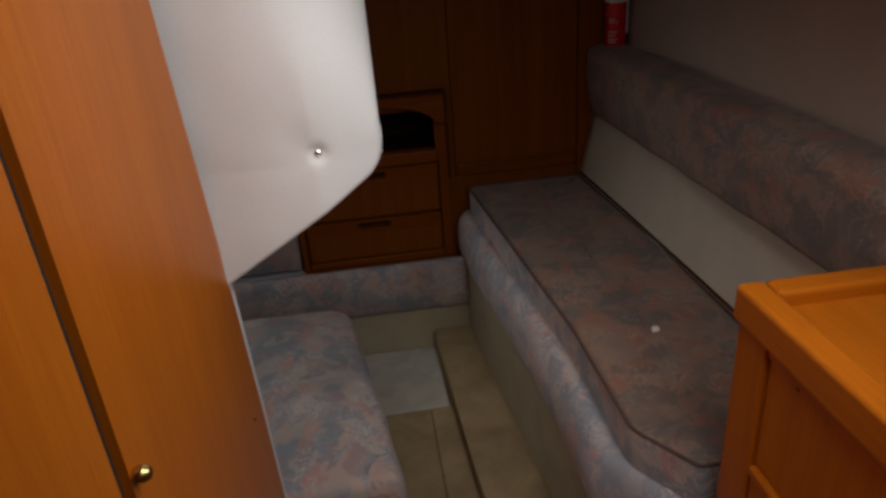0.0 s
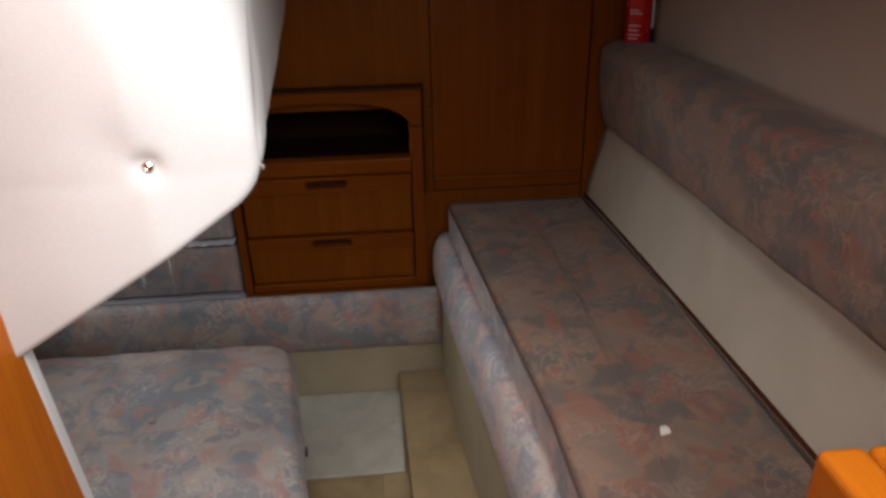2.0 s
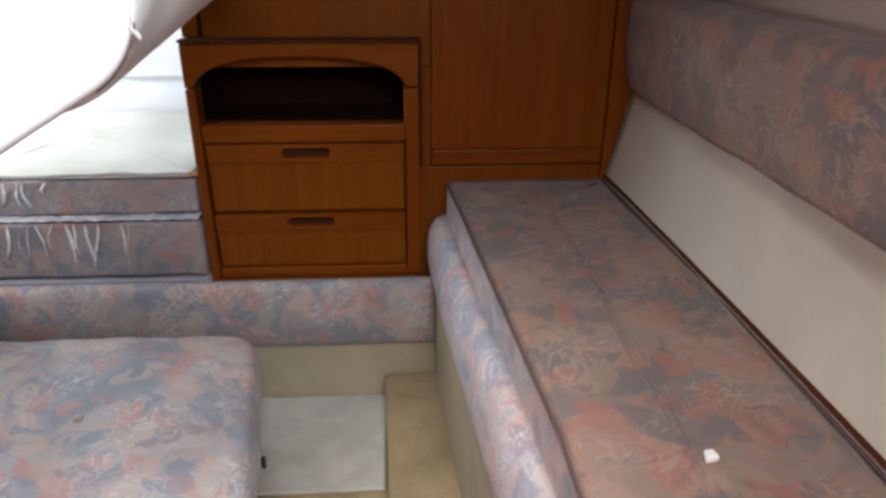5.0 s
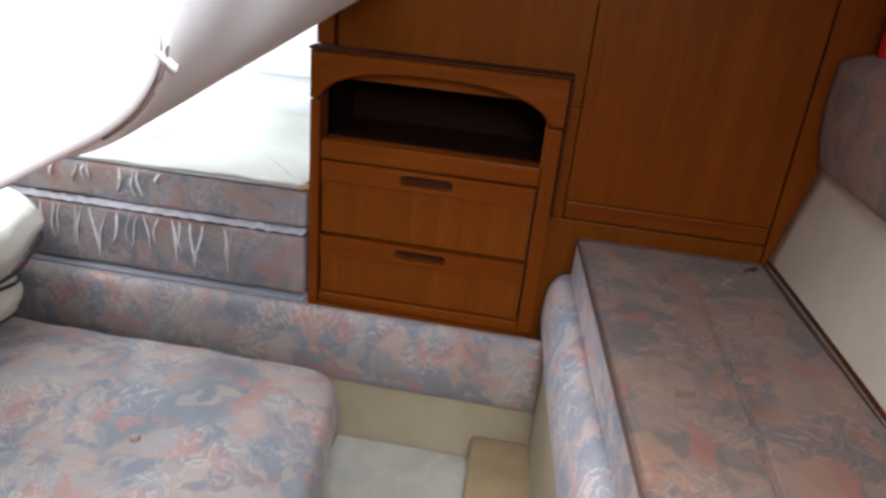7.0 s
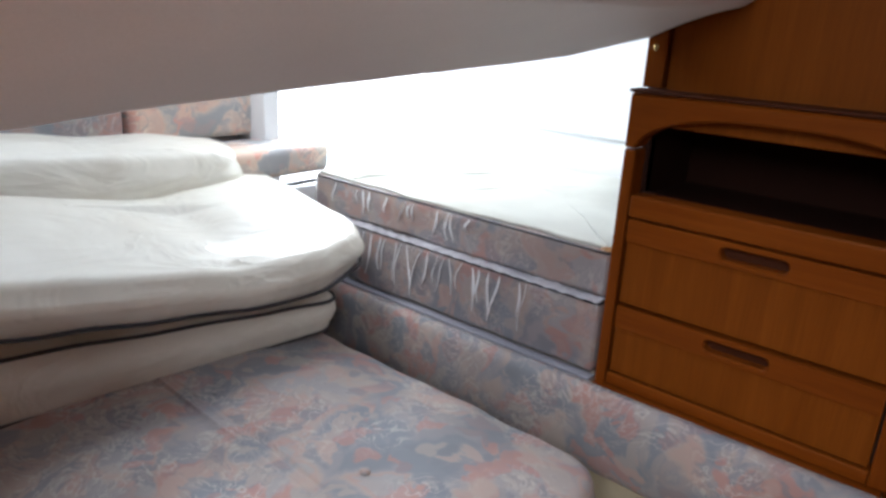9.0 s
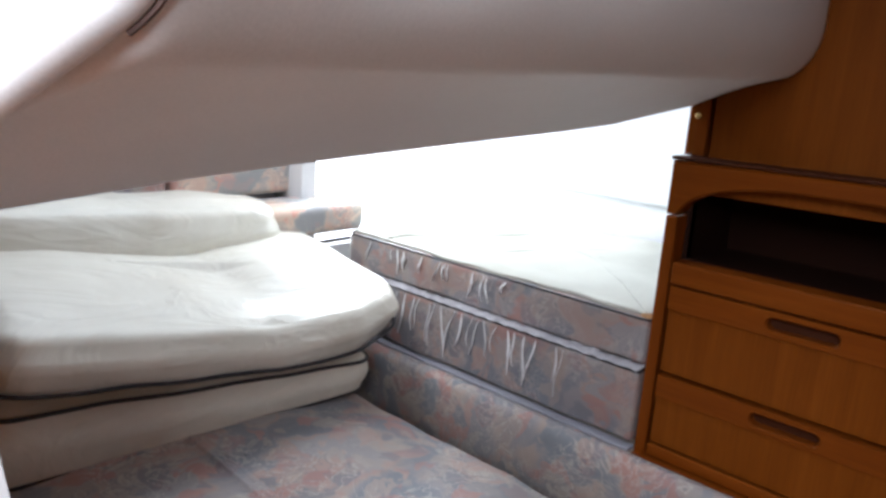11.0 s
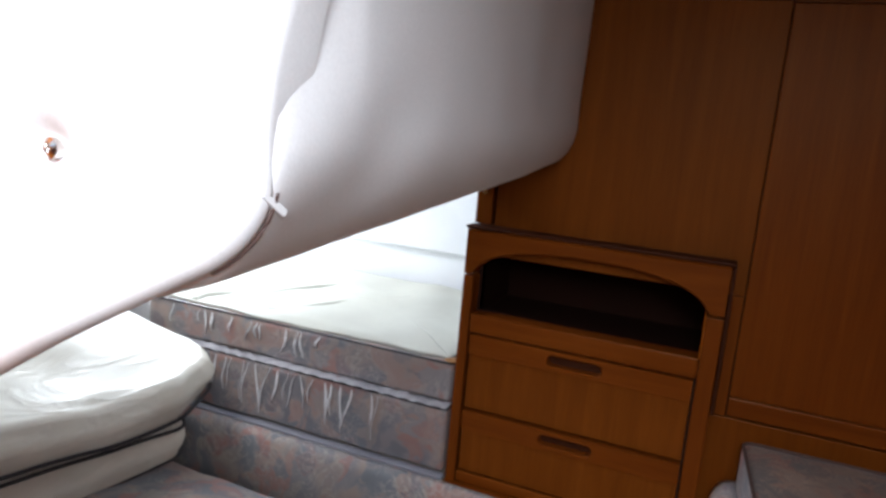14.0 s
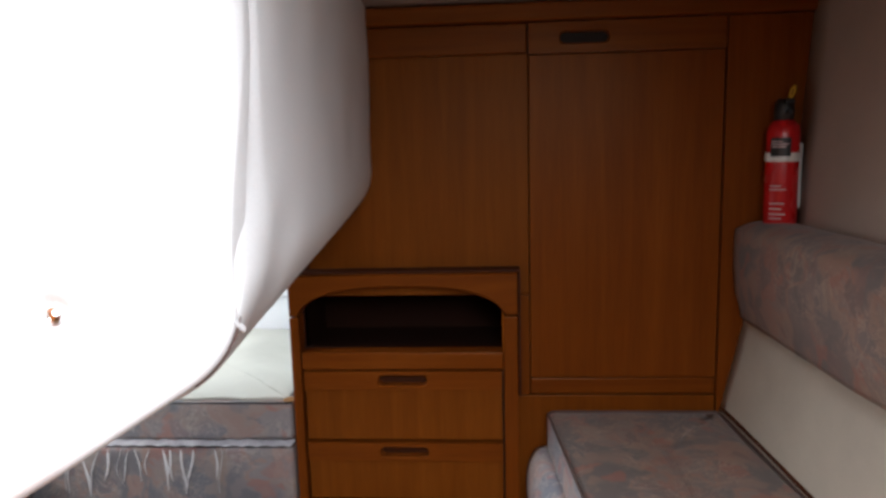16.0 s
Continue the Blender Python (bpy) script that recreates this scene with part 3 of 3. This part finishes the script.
def drawer(z0, zr, z1):
    d = thing("drawer", (0.28, 0.0, z0), "closed teak drawer with a slotted finger pull", "drawer", group="drawers of the unit")
    part("front_panel", box(0.031, 0.531, 0.004, 0.03, z0, zr, 0.002), panel_z, d)
    part("pull_rail", slot_plate(0.031, 0.531, zr + 0.001, z1, 0.281, (zr + z1) / 2, 0.122, 0.024, -0.002, 0.03), teak_x, d, "teak rail with a slot")
    part("pull_recess", box(0.20, 0.36, 0.022, 0.034, zr + 0.008, z1 - 0.008, 0), recess, d)
    part("gap", box(0.027, 0.535, 0.032, 0.036, z0 - 0.005, z1 + 0.005, 0), shadow_gap, d)
    return d


drawer(0.584, 0.718, 0.766)
drawer(0.424, 0.528, 0.576)

# ---- locker door in the bulkhead ----
door = thing("locker_door", (0.83, 0.05, 0.69), "closed teak locker door with a slotted pull", "door")
part("door_panel", box(0.604, 1.061, 0.044, 0.07, 0.735, 1.53, 0.002), teak_z, door)
part("bottom_rail", box(0.604, 1.061, 0.043, 0.07, 0.692, 0.733, 0.003), teak_x, door)
part("top_rail", slot_plate(0.604, 1.061, 1.532, 1.604, 0.735, 1.568, 0.115, 0.026, 0.042, 0.07), teak_x, door, "teak rail with a slot")
part("pull_recess", box(0.66, 0.81, 0.066, 0.072, 1.545, 1.59, 0), shadow_gap, door)
part("gap", box(0.600, 1.066, 0.068, 0.074, 0.686, 1.607, 0), shadow_gap, door)

# ---- fire extinguisher ----
ex = thing("fire_extinguisher", (1.178, -0.005, 1.105), "red fire extinguisher with black head standing on the backrest", "fire extinguisher")
E = (1.178, -0.008, 1.108)
part("cylinder", turned([(0.030, 0.0), (0.034, 0.004), (0.0355, 0.012), (0.0355, 0.225), (0.033, 0.238), (0.024, 0.250), (0.014, 0.256)], E), red_paint, ex, "", True)
part("valve_head", turned([(0.017, 0.250), (0.020, 0.254), (0.022, 0.272), (0.020, 0.292), (0.014, 0.300)], E, 24), black_plastic, ex, "black plastic valve head", True)
part("lever", box(E[0] - 0.010, E[0] + 0.010, E[1] - 0.034, E[1] + 0.020, E[2] + 0.288, E[2] + 0.300, 0.003), black_plastic, ex)
part("nozzle", turned([(0.007, -0.020), (0.008, -0.034), (0.006, -0.036)], (E[0], E[1], E[2] + 0.27), 16, "y"), black_plastic, ex)
part("pin_ring", tube([(E[0] + 0.010 + 0.004 * math.sin(k / 20 * math.tau), E[1] - 0.014 + 0.010 * math.cos(k / 20 * math.tau), E[2] + 0.314 + 0.013 * math.sin(k / 20 * math.tau)) for k in range(20)], 0.0022, True), yellow_plastic, ex, "yellow pull ring")
part("strap", turned([(0.0362, 0.160), (0.0372, 0.161), (0.0372, 0.179), (0.0362, 0.180)], E), white_plastic, ex, "white bracket strap")
part("label", sheet_of(lambda u, v: (E[0] + 0.0374 * math.sin(-1.1 + 1.2 * u), E[1] - 0.0374 * math.cos(-1.1 + 1.2 * u), E[2] + 0.172 + 0.042 * v), 10, 2, 0.0005), black_plastic, ex, "dark printed label")
for k, (h, wd) in enumerate(((0.192, 0.8), (0.198, 0.95), (0.204, 0.6), (0.030, 0.7), (0.040, 0.9), (0.052, 0.7), (0.064, 0.85), (0.096, 0.9), (0.104, 0.6))):
    part("print_line", sheet_of(lambda u, v: (E[0] + 0.0379 * math.sin(-1.0 + wd * u), E[1] - 0.0379 * math.cos(-1.0 + wd * u), E[2] + h + 0.0028 * v), 8, 1, 0.0004), paper_white, ex)
part("bracket", box(E[0] + 0.02, E[0] + 0.05, E[1] + 0.010, E[1] + 0.045, E[2] + 0.05, E[2] + 0.20, 0.003), white_plastic, ex)

# ---- starboard settee ----


s_out = rounded([(0.646, 0.034), (1.068, 0.034), (1.106, -0.6), (1.128, -1.49), (0.815, -1.49), (0.735, -1.37), (0.732, -1.0), (0.690, -0.5)], [0.02, 0.015, 0.5, 0.02, 0.02, 0.09, 0.5, 0.5])
cush = thing("settee_cushion", (0.88, -0.7, 0.55), "long floral settee cushion with piped edges, tinted as warmly lit", "cushion")
tufts = [(0.891, -0.159, 0.012, 0.05), (0.896, -0.535, 0.012, 0.05), (0.905, -0.91, 0.012, 0.05), (0.930, -1.29, 0.012, 0.05)]
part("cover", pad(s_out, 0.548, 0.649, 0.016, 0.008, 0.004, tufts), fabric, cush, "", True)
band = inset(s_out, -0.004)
part("boxing", sheet_of(lambda u, v: (*band[int(round(u * len(band))) % len(band)], 0.556 + 0.086 * v), len(band), 3), fabric_pale, cush, "floral boxing band, paler as lit from port", True)
part("piping", tube([(x, y, 0.646) for x, y in inset(s_out, -0.002)], 0.0035, True, 6), piping_brown, cush, "dark welt piping")
part("piping", tube([(x, y, 0.552) for x, y in inset(s_out, 0.003)], 0.003, True, 6), piping_brown, cush, "dark welt piping")
for x, y, d, w in tufts:
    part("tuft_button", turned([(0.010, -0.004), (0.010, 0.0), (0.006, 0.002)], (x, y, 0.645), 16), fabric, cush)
for x, y, z, s in ((0.908, -1.067, 0.656, 0.010),):
    cr = tagged(part("foam_crumb", prism([(x - s, y - s, z), (x + s, y - s * 0.6, z), (x + s * 0.7, y + s, z), (x - s * 0.6, y + s * 0.8, z)], (0, 0, 0.010), 0.003), foam_white), "small white foam crumb lying on the settee", "crumb")

base = thing("settee", (0.88, -0.7, 0), "carpet-lined settee base with a padded floral front", "settee base")
part("body", prism([(0.606, 0.04, 0), (1.10, 0.04, 0), (1.13, -1.50, 0), (0.83, -1.50, 0), (0.745, -1.40, 0), (0.685, -1.0, 0), (0.640, -0.5, 0)], (0, 0, 0.42)), carpet_side, base, "beige carpet lining")
part("top", prism([(0.640, 0.04, 0.42), (1.10, 0.04, 0.42), (1.13, -1.50, 0.42), (0.85, -1.50, 0.42), (0.775, -1.40, 0.42), (0.735, -1.0, 0.42), (0.700, -0.5, 0.42)], (0, 0, 0.125)), carpet_side, base)


def bolster_path(s):
    """Plan line of the padded roll under the settee cushion, far end to near end."""
    y = 0.036 - 1.53 * s
    x = 0.645 - 0.085 * min(y, 0) if y > -1.0 else 0.730
    if y < -1.32:
        x += 0.9 * (-1.32 - y) ** 1.25
    return x, y


def roll(path, reach, z0, z1, n=60, m=14):
    """A half-round upholstered roll along a plan line, standing out on its left."""
    def fn(u, v):
        x, y = path(u)
        a, b = Vector(path(max(0, u - 0.01))), Vector(path(min(1, u + 0.01)))
        t = (b - a).normalized()
        ang = -math.pi / 2 + math.pi * v
        out = reach * (abs(math.cos(ang)) ** 0.7)
        w = 0.003 * noise.noise(Vector((x * 10, y * 10, v * 5)))
        return (x + (t.y) * (out + w), y - (t.x) * (out + w), (z0 + z1) / 2 + (z1 - z0) / 2 * math.sin(ang))
    return sheet_of(fn, n, m, 0.004)


# The roll's pale tint holds the light from port.
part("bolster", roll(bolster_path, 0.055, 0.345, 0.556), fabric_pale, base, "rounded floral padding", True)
part("wall_trim", sheet_of(lambda u, v: (1.070 + 0.020 * v + 0.062 * u ** 0.8, 0.034 - 1.52 * u, 0.658 + 0.010 * v), 20, 2, 0.004), recess, base, "narrow dark teak strip along the lining")

back = thing("backrest_cushion", (1.16, -0.7, 0.88), "long floral padded backrest along the cabin side", "backrest")


def back_pad(u, v):
    """Section runs up the face, over the top and back to the lining."""
    y = 0.036 - 1.56 * u
    lean = 0.010 * u
    if v < 0.72:
        f = v / 0.72
        x, z = 1.134 - 0.014 * math.sin(f * math.pi * 0.9) - 0.014 * f, 0.892 + 0.020 * u + (0.208 - 0.020 * u) * f
    else:
        f = (v - 0.72) / 0.28
        x, z = 1.116 + 0.112 * f, 1.100 + 0.008 * math.sin(f * math.pi)
    w = 0.004 * noise.noise(Vector((y * 5, v * 5, 3)))
    return (x + lean + w, y, z + w + 0.012 * u)


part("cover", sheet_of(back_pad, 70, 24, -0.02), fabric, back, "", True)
part("piping", tube([(1.116 + 0.010 * k / 30, 0.036 - 1.56 * k / 30, 1.101 + 0.012 * k / 30) for k in range(31)], 0.0035), piping_brown, back)

step = tagged(part("step", prism([(0.462, -0.035, 0), (0.625, -0.035, 0), (0.665, -0.5, 0), (0.70, -1.0, 0), (0.74, -1.50, 0), (0.53, -1.50, 0), (0.490, -0.80, 0)], (0, 0, 0.090), 0.012), carpet), "carpeted low step along the settee base", "step", kind="structure")
hatch = tagged(part("floor_hatch", box(0.10, 0.468, -0.42, -0.034, 0.0, 0.012, 0.005), carpet_pale), "pale grey carpeted floor hatch cover", "floor hatch", kind="structure")
lid = tagged(part("carpet_strip", box(0.40, 0.50, -1.50, -0.43, 0.0, 0.016, 0.006), carpet), "strip of beige carpet along the step", "carpet", kind="structure")

# ---- bench along the bulkhead with its cushions ----
bench = thing("bench", (-0.2, 0.3, 0), "carpet-lined bench with a padded floral front edge", "bench")
part("riser", box(-1.25, 0.62, -0.030, 0.0, 0.0, 0.30, 0.003), carpet_side, bench, "beige carpet lining")
part("top", box(-1.25, -0.002, -0.028, 0.755, 0.36, 0.385, 0.002), liner, bench)
part("foot", box(0.0, 0.56, -0.02, 0.05, 0.33, 0.388, 0.002), teak_x, bench)


part("bolster", roll(lambda s: (-1.22 + 1.83 * s, -0.022), 0.042, 0.185, 0.392, 80), fabric_neutral, bench, "rounded floral padding", True)
part("piping", tube([(-1.22 + 1.83 * k / 40, -0.030, 0.190) for k in range(41)], 0.003), piping_brown, bench)
part("film_edge", box(-0.95, -0.004, -0.018, 0.01, 0.388, 0.396, 0.002), piping_grey, bench, "edge of clear plastic film")


def wrapped(z0, z1, x0, x1, y0, top_white):
    c = thing("seat_cushion", ((x0 + x1) / 2, 0.35, z0), "floral foam cushion wrapped in creased clear film", "cushion", group="stacked berth cushions")
    o = rounded([(x0, y0), (x1, y0), (x1, 0.735), (x0, 0.735)], [0.05, 0.012, 0.012, 0.03])
    part("cover", pad(o, z0, z1, 0.014, 0.004, 0.005), fabric_wrapped, c, "", True)
    part("piping", tube([(x, y, z1 - 0.003) for x, y in inset(o, 0.004)], 0.003, True, 6), piping_dark, c, "dark piping")
    if top_white:
        part("top_cover", pad(inset(o, 0.012), z1 - 0.002, z1 + 0.008, 0.004, 0.006, 0.008), sheet, c, "off-white cotton top", True)
        for k, (ax, ay, bx, by) in enumerate(((-0.62, 0.10, -0.36, 0.52), (-0.78, 0.16, -0.55, 0.60), (-0.86, 0.05, -0.80, 0.20))):
            part("crease", tube([(ax + (bx - ax) * i / 10 + 0.012 * math.sin(i * 0.7 + k), ay + (by - ay) * i / 10, z1 + 0.001 + 0.005 * math.sin(i / 10 * math.pi)) for i in range(11)], 0.012, sides=12), sheet, c, "", True)
    rnd = random.Random(int(z0 * 1000))
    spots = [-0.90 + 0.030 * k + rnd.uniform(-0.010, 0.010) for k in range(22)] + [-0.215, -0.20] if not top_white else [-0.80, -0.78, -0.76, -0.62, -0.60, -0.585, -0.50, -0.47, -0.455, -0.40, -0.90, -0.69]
    # White ribbons along the creases paint the film's shine.
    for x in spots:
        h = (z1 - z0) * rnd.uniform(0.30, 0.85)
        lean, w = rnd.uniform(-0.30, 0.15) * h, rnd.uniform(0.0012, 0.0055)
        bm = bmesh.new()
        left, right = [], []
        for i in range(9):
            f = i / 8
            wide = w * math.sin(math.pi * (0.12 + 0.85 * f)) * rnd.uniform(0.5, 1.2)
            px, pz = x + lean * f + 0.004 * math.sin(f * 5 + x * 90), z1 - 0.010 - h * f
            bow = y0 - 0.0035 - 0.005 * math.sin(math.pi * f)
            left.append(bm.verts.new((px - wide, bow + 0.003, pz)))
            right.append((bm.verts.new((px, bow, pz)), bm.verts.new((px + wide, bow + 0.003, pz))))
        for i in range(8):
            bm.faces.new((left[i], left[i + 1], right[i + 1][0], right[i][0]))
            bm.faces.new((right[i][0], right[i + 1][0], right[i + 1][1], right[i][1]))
        part("film_glint", bm, film_streak, c, "", True)
    return c


wrapped(0.400, 0.566, -0.97, -0.008, -0.002, False)
wrapped(0.570, 0.674, -1.02, -0.014, 0.026, True)
# Grey strip on the ledge carries the film's sheen in its colour.
part("film_top", sheet_of(lambda u, v: (-0.93 + 0.915 * u + 0.006 * v, -0.004 + 0.032 * v, 0.5685 + 0.0035 * v + 0.0028 * noise.noise(Vector((u * 55, v * 2.5, 4))) + 0.0015 * math.sin(u * 130 + 3 * v)), 160, 5, 0.0008), film_sheen, bench, "crumpled clear film, its sheen painted in grey", True)
stain = tagged(part("rust_stain", turned([(0.020, 0.0), (0.012, 0.002)], (-0.018, 0.030, 0.682), 14), rust), "brown rust stain on the cushion cover", "stain")

# ---- low platform with its floral cushions ----
plat = thing("platform", (-0.3, -0.7, 0), "low carpet-lined platform under floral cushions", "platform")
part("body", prism([(0.11, -0.24, 0), (0.20, -1.10, 0), (0.22, -1.70, 0), (0.02, -1.70, 0), (0.01, -1.12, 0), (-1.20, -1.12, 0), (-1.20, -0.24, 0)], (0, 0, 0.215)), carpet_side, plat)
pc = thing("platform_cushion", (-0.3, -0.65, 0.215), "broad floral platform cushion with rounded corner", "cushion")
p_out = rounded([(0.155, -0.205), (0.284, -1.09), (0.02, -1.10), (-1.20, -1.10), (-1.20, -0.205)], [0.11, 0.03, 0.2, 0.02, 0.02])
part("cover", pad(p_out, 0.215, 0.345, 0.030, 0.030, 0.006, [(-0.14, -0.56, 0.010, 0.05), (-0.55, -0.6, 0.010, 0.05)], 0.008), fabric_neutral, pc, "", True)
part("piping", tube([(x, y, 0.330) for x, y in inset(p_out, 0.010)], 0.003, True, 6), fabric_wrapped, pc)
for bx, by in ((-0.14, -0.56), (-0.55, -0.6)):
    part("tuft_button", turned([(0.010, -0.004), (0.010, 0.0), (0.006, 0.003)], (bx, by, 0.366), 16), fabric_neutral, pc)
part("seam", tube([(x, y, 0.3475 + 0.004) for x, y in inset(p_out, 0.085)][:60], 0.0016, False, 6), fabric_wrapped, pc, "stitched border seam")
part("hook", box(0.209, 0.219, -0.552, -0.540, 0.205, 0.232, 0.002), black_plastic, pc, "small black hook")
pc2 = thing("platform_cushion", (0.13, -1.4, 0.215), "narrow salmon floral cushion at the platform's end", "cushion")
p2_out = rounded([(0.268, -1.112), (0.285, -1.70), (0.03, -1.70), (0.03, -1.112)], [0.02, 0.02, 0.02, 0.02])
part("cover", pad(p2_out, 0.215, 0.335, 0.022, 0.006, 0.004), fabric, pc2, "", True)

# ---- white vinyl cushions piled on the platform ----


def white_cushion(outline, z0, z1, base_fn, top_fn, label, piped_top):
    c = thing("vinyl_cushion", (-0.9, -0.6, z0), label, "cushion", group="white cushions on the platform")
    part("cover", pad(outline, z0, z1, 0.030, 0.012, 0.007, (), 0.012, base_fn, top_fn), vinyl_cushion, c, "", True)
    z, fn = (z1 - 0.014, top_fn) if piped_top else (z0 + 0.012, base_fn)
    part("piping", tube([(x, y, z + (fn(x, y) if fn else 0) + 0.005 * noise.noise(Vector((x * 8, y * 8, 0)))) for x, y in inset(outline, -0.006)], 0.0044, True, 8), piping_dark, c, "black welt piping")
    if piped_top:
        part("piping", tube([(x, y, z0 + 0.006) for x, y in inset(outline, 0.012)], 0.0042, True, 8), piping_dark, c, "black welt piping")
    return c


w1 = rounded([(-0.700, -1.02), (-0.610, -0.20), (-1.15, -0.18), (-1.15, -1.02)], [0.05, 0.06, 0.05, 0.03])
white_cushion(w1, 0.366, 0.492, None, lambda x, y: 0.085 * (-0.52 - y), "white vinyl cushion with black piping on the platform", True)
w2 = rounded([(-0.605, -1.02), (-0.555, -0.30), (-0.64, -0.08), (-1.15, -0.12), (-1.15, -1.02)], [0.06, 0.12, 0.13, 0.05, 0.03])
white_cushion(w2, 0.508, 0.615, lambda x, y: 0.15 * max(0.0, -0.50 - y) + 0.05 * max(0.0, y + 0.30), lambda x, y: 0.17 * max(0.0, -0.50 - y) + max(0.0, -0.64 - x) * (0.20 + 0.12 * min(1.0, max(0.0, -0.2 - y))), "creased white vinyl cushion leaning on another", False)
w3 = rounded([(-0.905, -1.08), (-0.92, -0.60), (-1.00, -0.22), (-1.24, -0.14), (-1.24, -1.08)], [0.06, 0.3, 0.1, 0.05, 0.03])
white_cushion(w3, 0.62, 0.765, lambda x, y: 0.04 * (-0.2 - y), lambda x, y: 0.10 * (-0.15 - y), "white vinyl cushion at the back of the pile", False)

# ---- port seat far behind ----
seat = thing("port_seat", (-1.15, -0.4, 0), "floral seat with a backrest on the far side, paled as in glare", "seat")
part("body", box(-1.24, -1.16, -1.02, 0.20, 0.0, 0.60, 0.004), carpet_side, seat)
part("cushion", pad(rounded([(-1.23, -1.05), (-1.02, -1.05), (-1.02, 0.12), (-1.23, 0.12)], 0.04), 0.67, 0.755, 0.02, 0.006, 0.004), fabric_washed, seat, "", True)
part("backrest", pad(rounded([(-1.30, -0.42), (-1.20, -0.42), (-1.20, 0.06), (-1.30, 0.06)], 0.03), 0.77, 1.02, 0.02, 0.0, 0.004), fabric_washed, seat, "", True)
part("backrest", pad(rounded([(-1.30, -1.05), (-1.205, -1.05), (-1.205, -0.43), (-1.30, -0.43)], 0.03), 0.77, 1.02, 0.02, 0.0, 0.004), fabric_neutral, seat, "darker floral backrest", True)

# ---- galley-side locker with a fiddled top ----
cab = thing("side_locker", (1.0, -2.2, 0), "honey teak side locker with a raised fiddle round its top", "cabinet")
part("top", box(0.85, 1.40, -3.25, -1.575, 1.000, 1.020, 0.002), honey_y, cab)
part("fiddle", box(0.812, 0.856, -3.25, -1.533, 0.985, 1.046, 0.009, segments=4), honey_y, cab, "rounded raised edge")
part("fiddle", box(0.857, 1.40, -1.577, -1.533, 0.985, 1.046, 0.009, segments=4), honey_x, cab, "rounded raised edge")
part("stile", box(0.824, 0.85, -1.615, -1.537, 0.0, 0.983, 0.004), honey_z, cab)
part("end_panel", box(0.852, 1.40, -1.560, -1.540, 0.0, 0.983, 0.002), honey_z, cab)
part("upper_panel", box(0.832, 0.85, -2.40, -1.617, 0.765, 0.962, 0.002), honey_z, cab)
part("top_rail", box(0.826, 0.85, -3.25, -1.617, 0.964, 0.984, 0.003), honey_y, cab)
part("middle_rail", box(0.822, 0.85, -2.40, -1.617, 0.742, 0.763, 0.005), honey_y, cab)
part("lower_door", box(0.828, 0.85, -2.40, -1.617, 0.10, 0.738, 0.003), honey_z, cab)
part("body", box(0.852, 1.40, -3.25, -1.562, 0.02, 0.980, 0), niche_dark, cab)
part("side_panel", box(0.830, 0.85, -3.25, -2.405, 0.02, 0.962, 0.002), honey_z, cab)
part("finger_hole", turned([(0.012, -0.001), (0.012, 0.004), (0.009, 0.006)], (0.8275, -1.655, 0.700), 20, "x"), shadow_gap, cab, "dark finger hole")
part("peg_hole", turned([(0.004, 0.0), (0.003, 0.002)], (0.8315, -1.685, 0.958), 12, "x"), shadow_gap, cab)
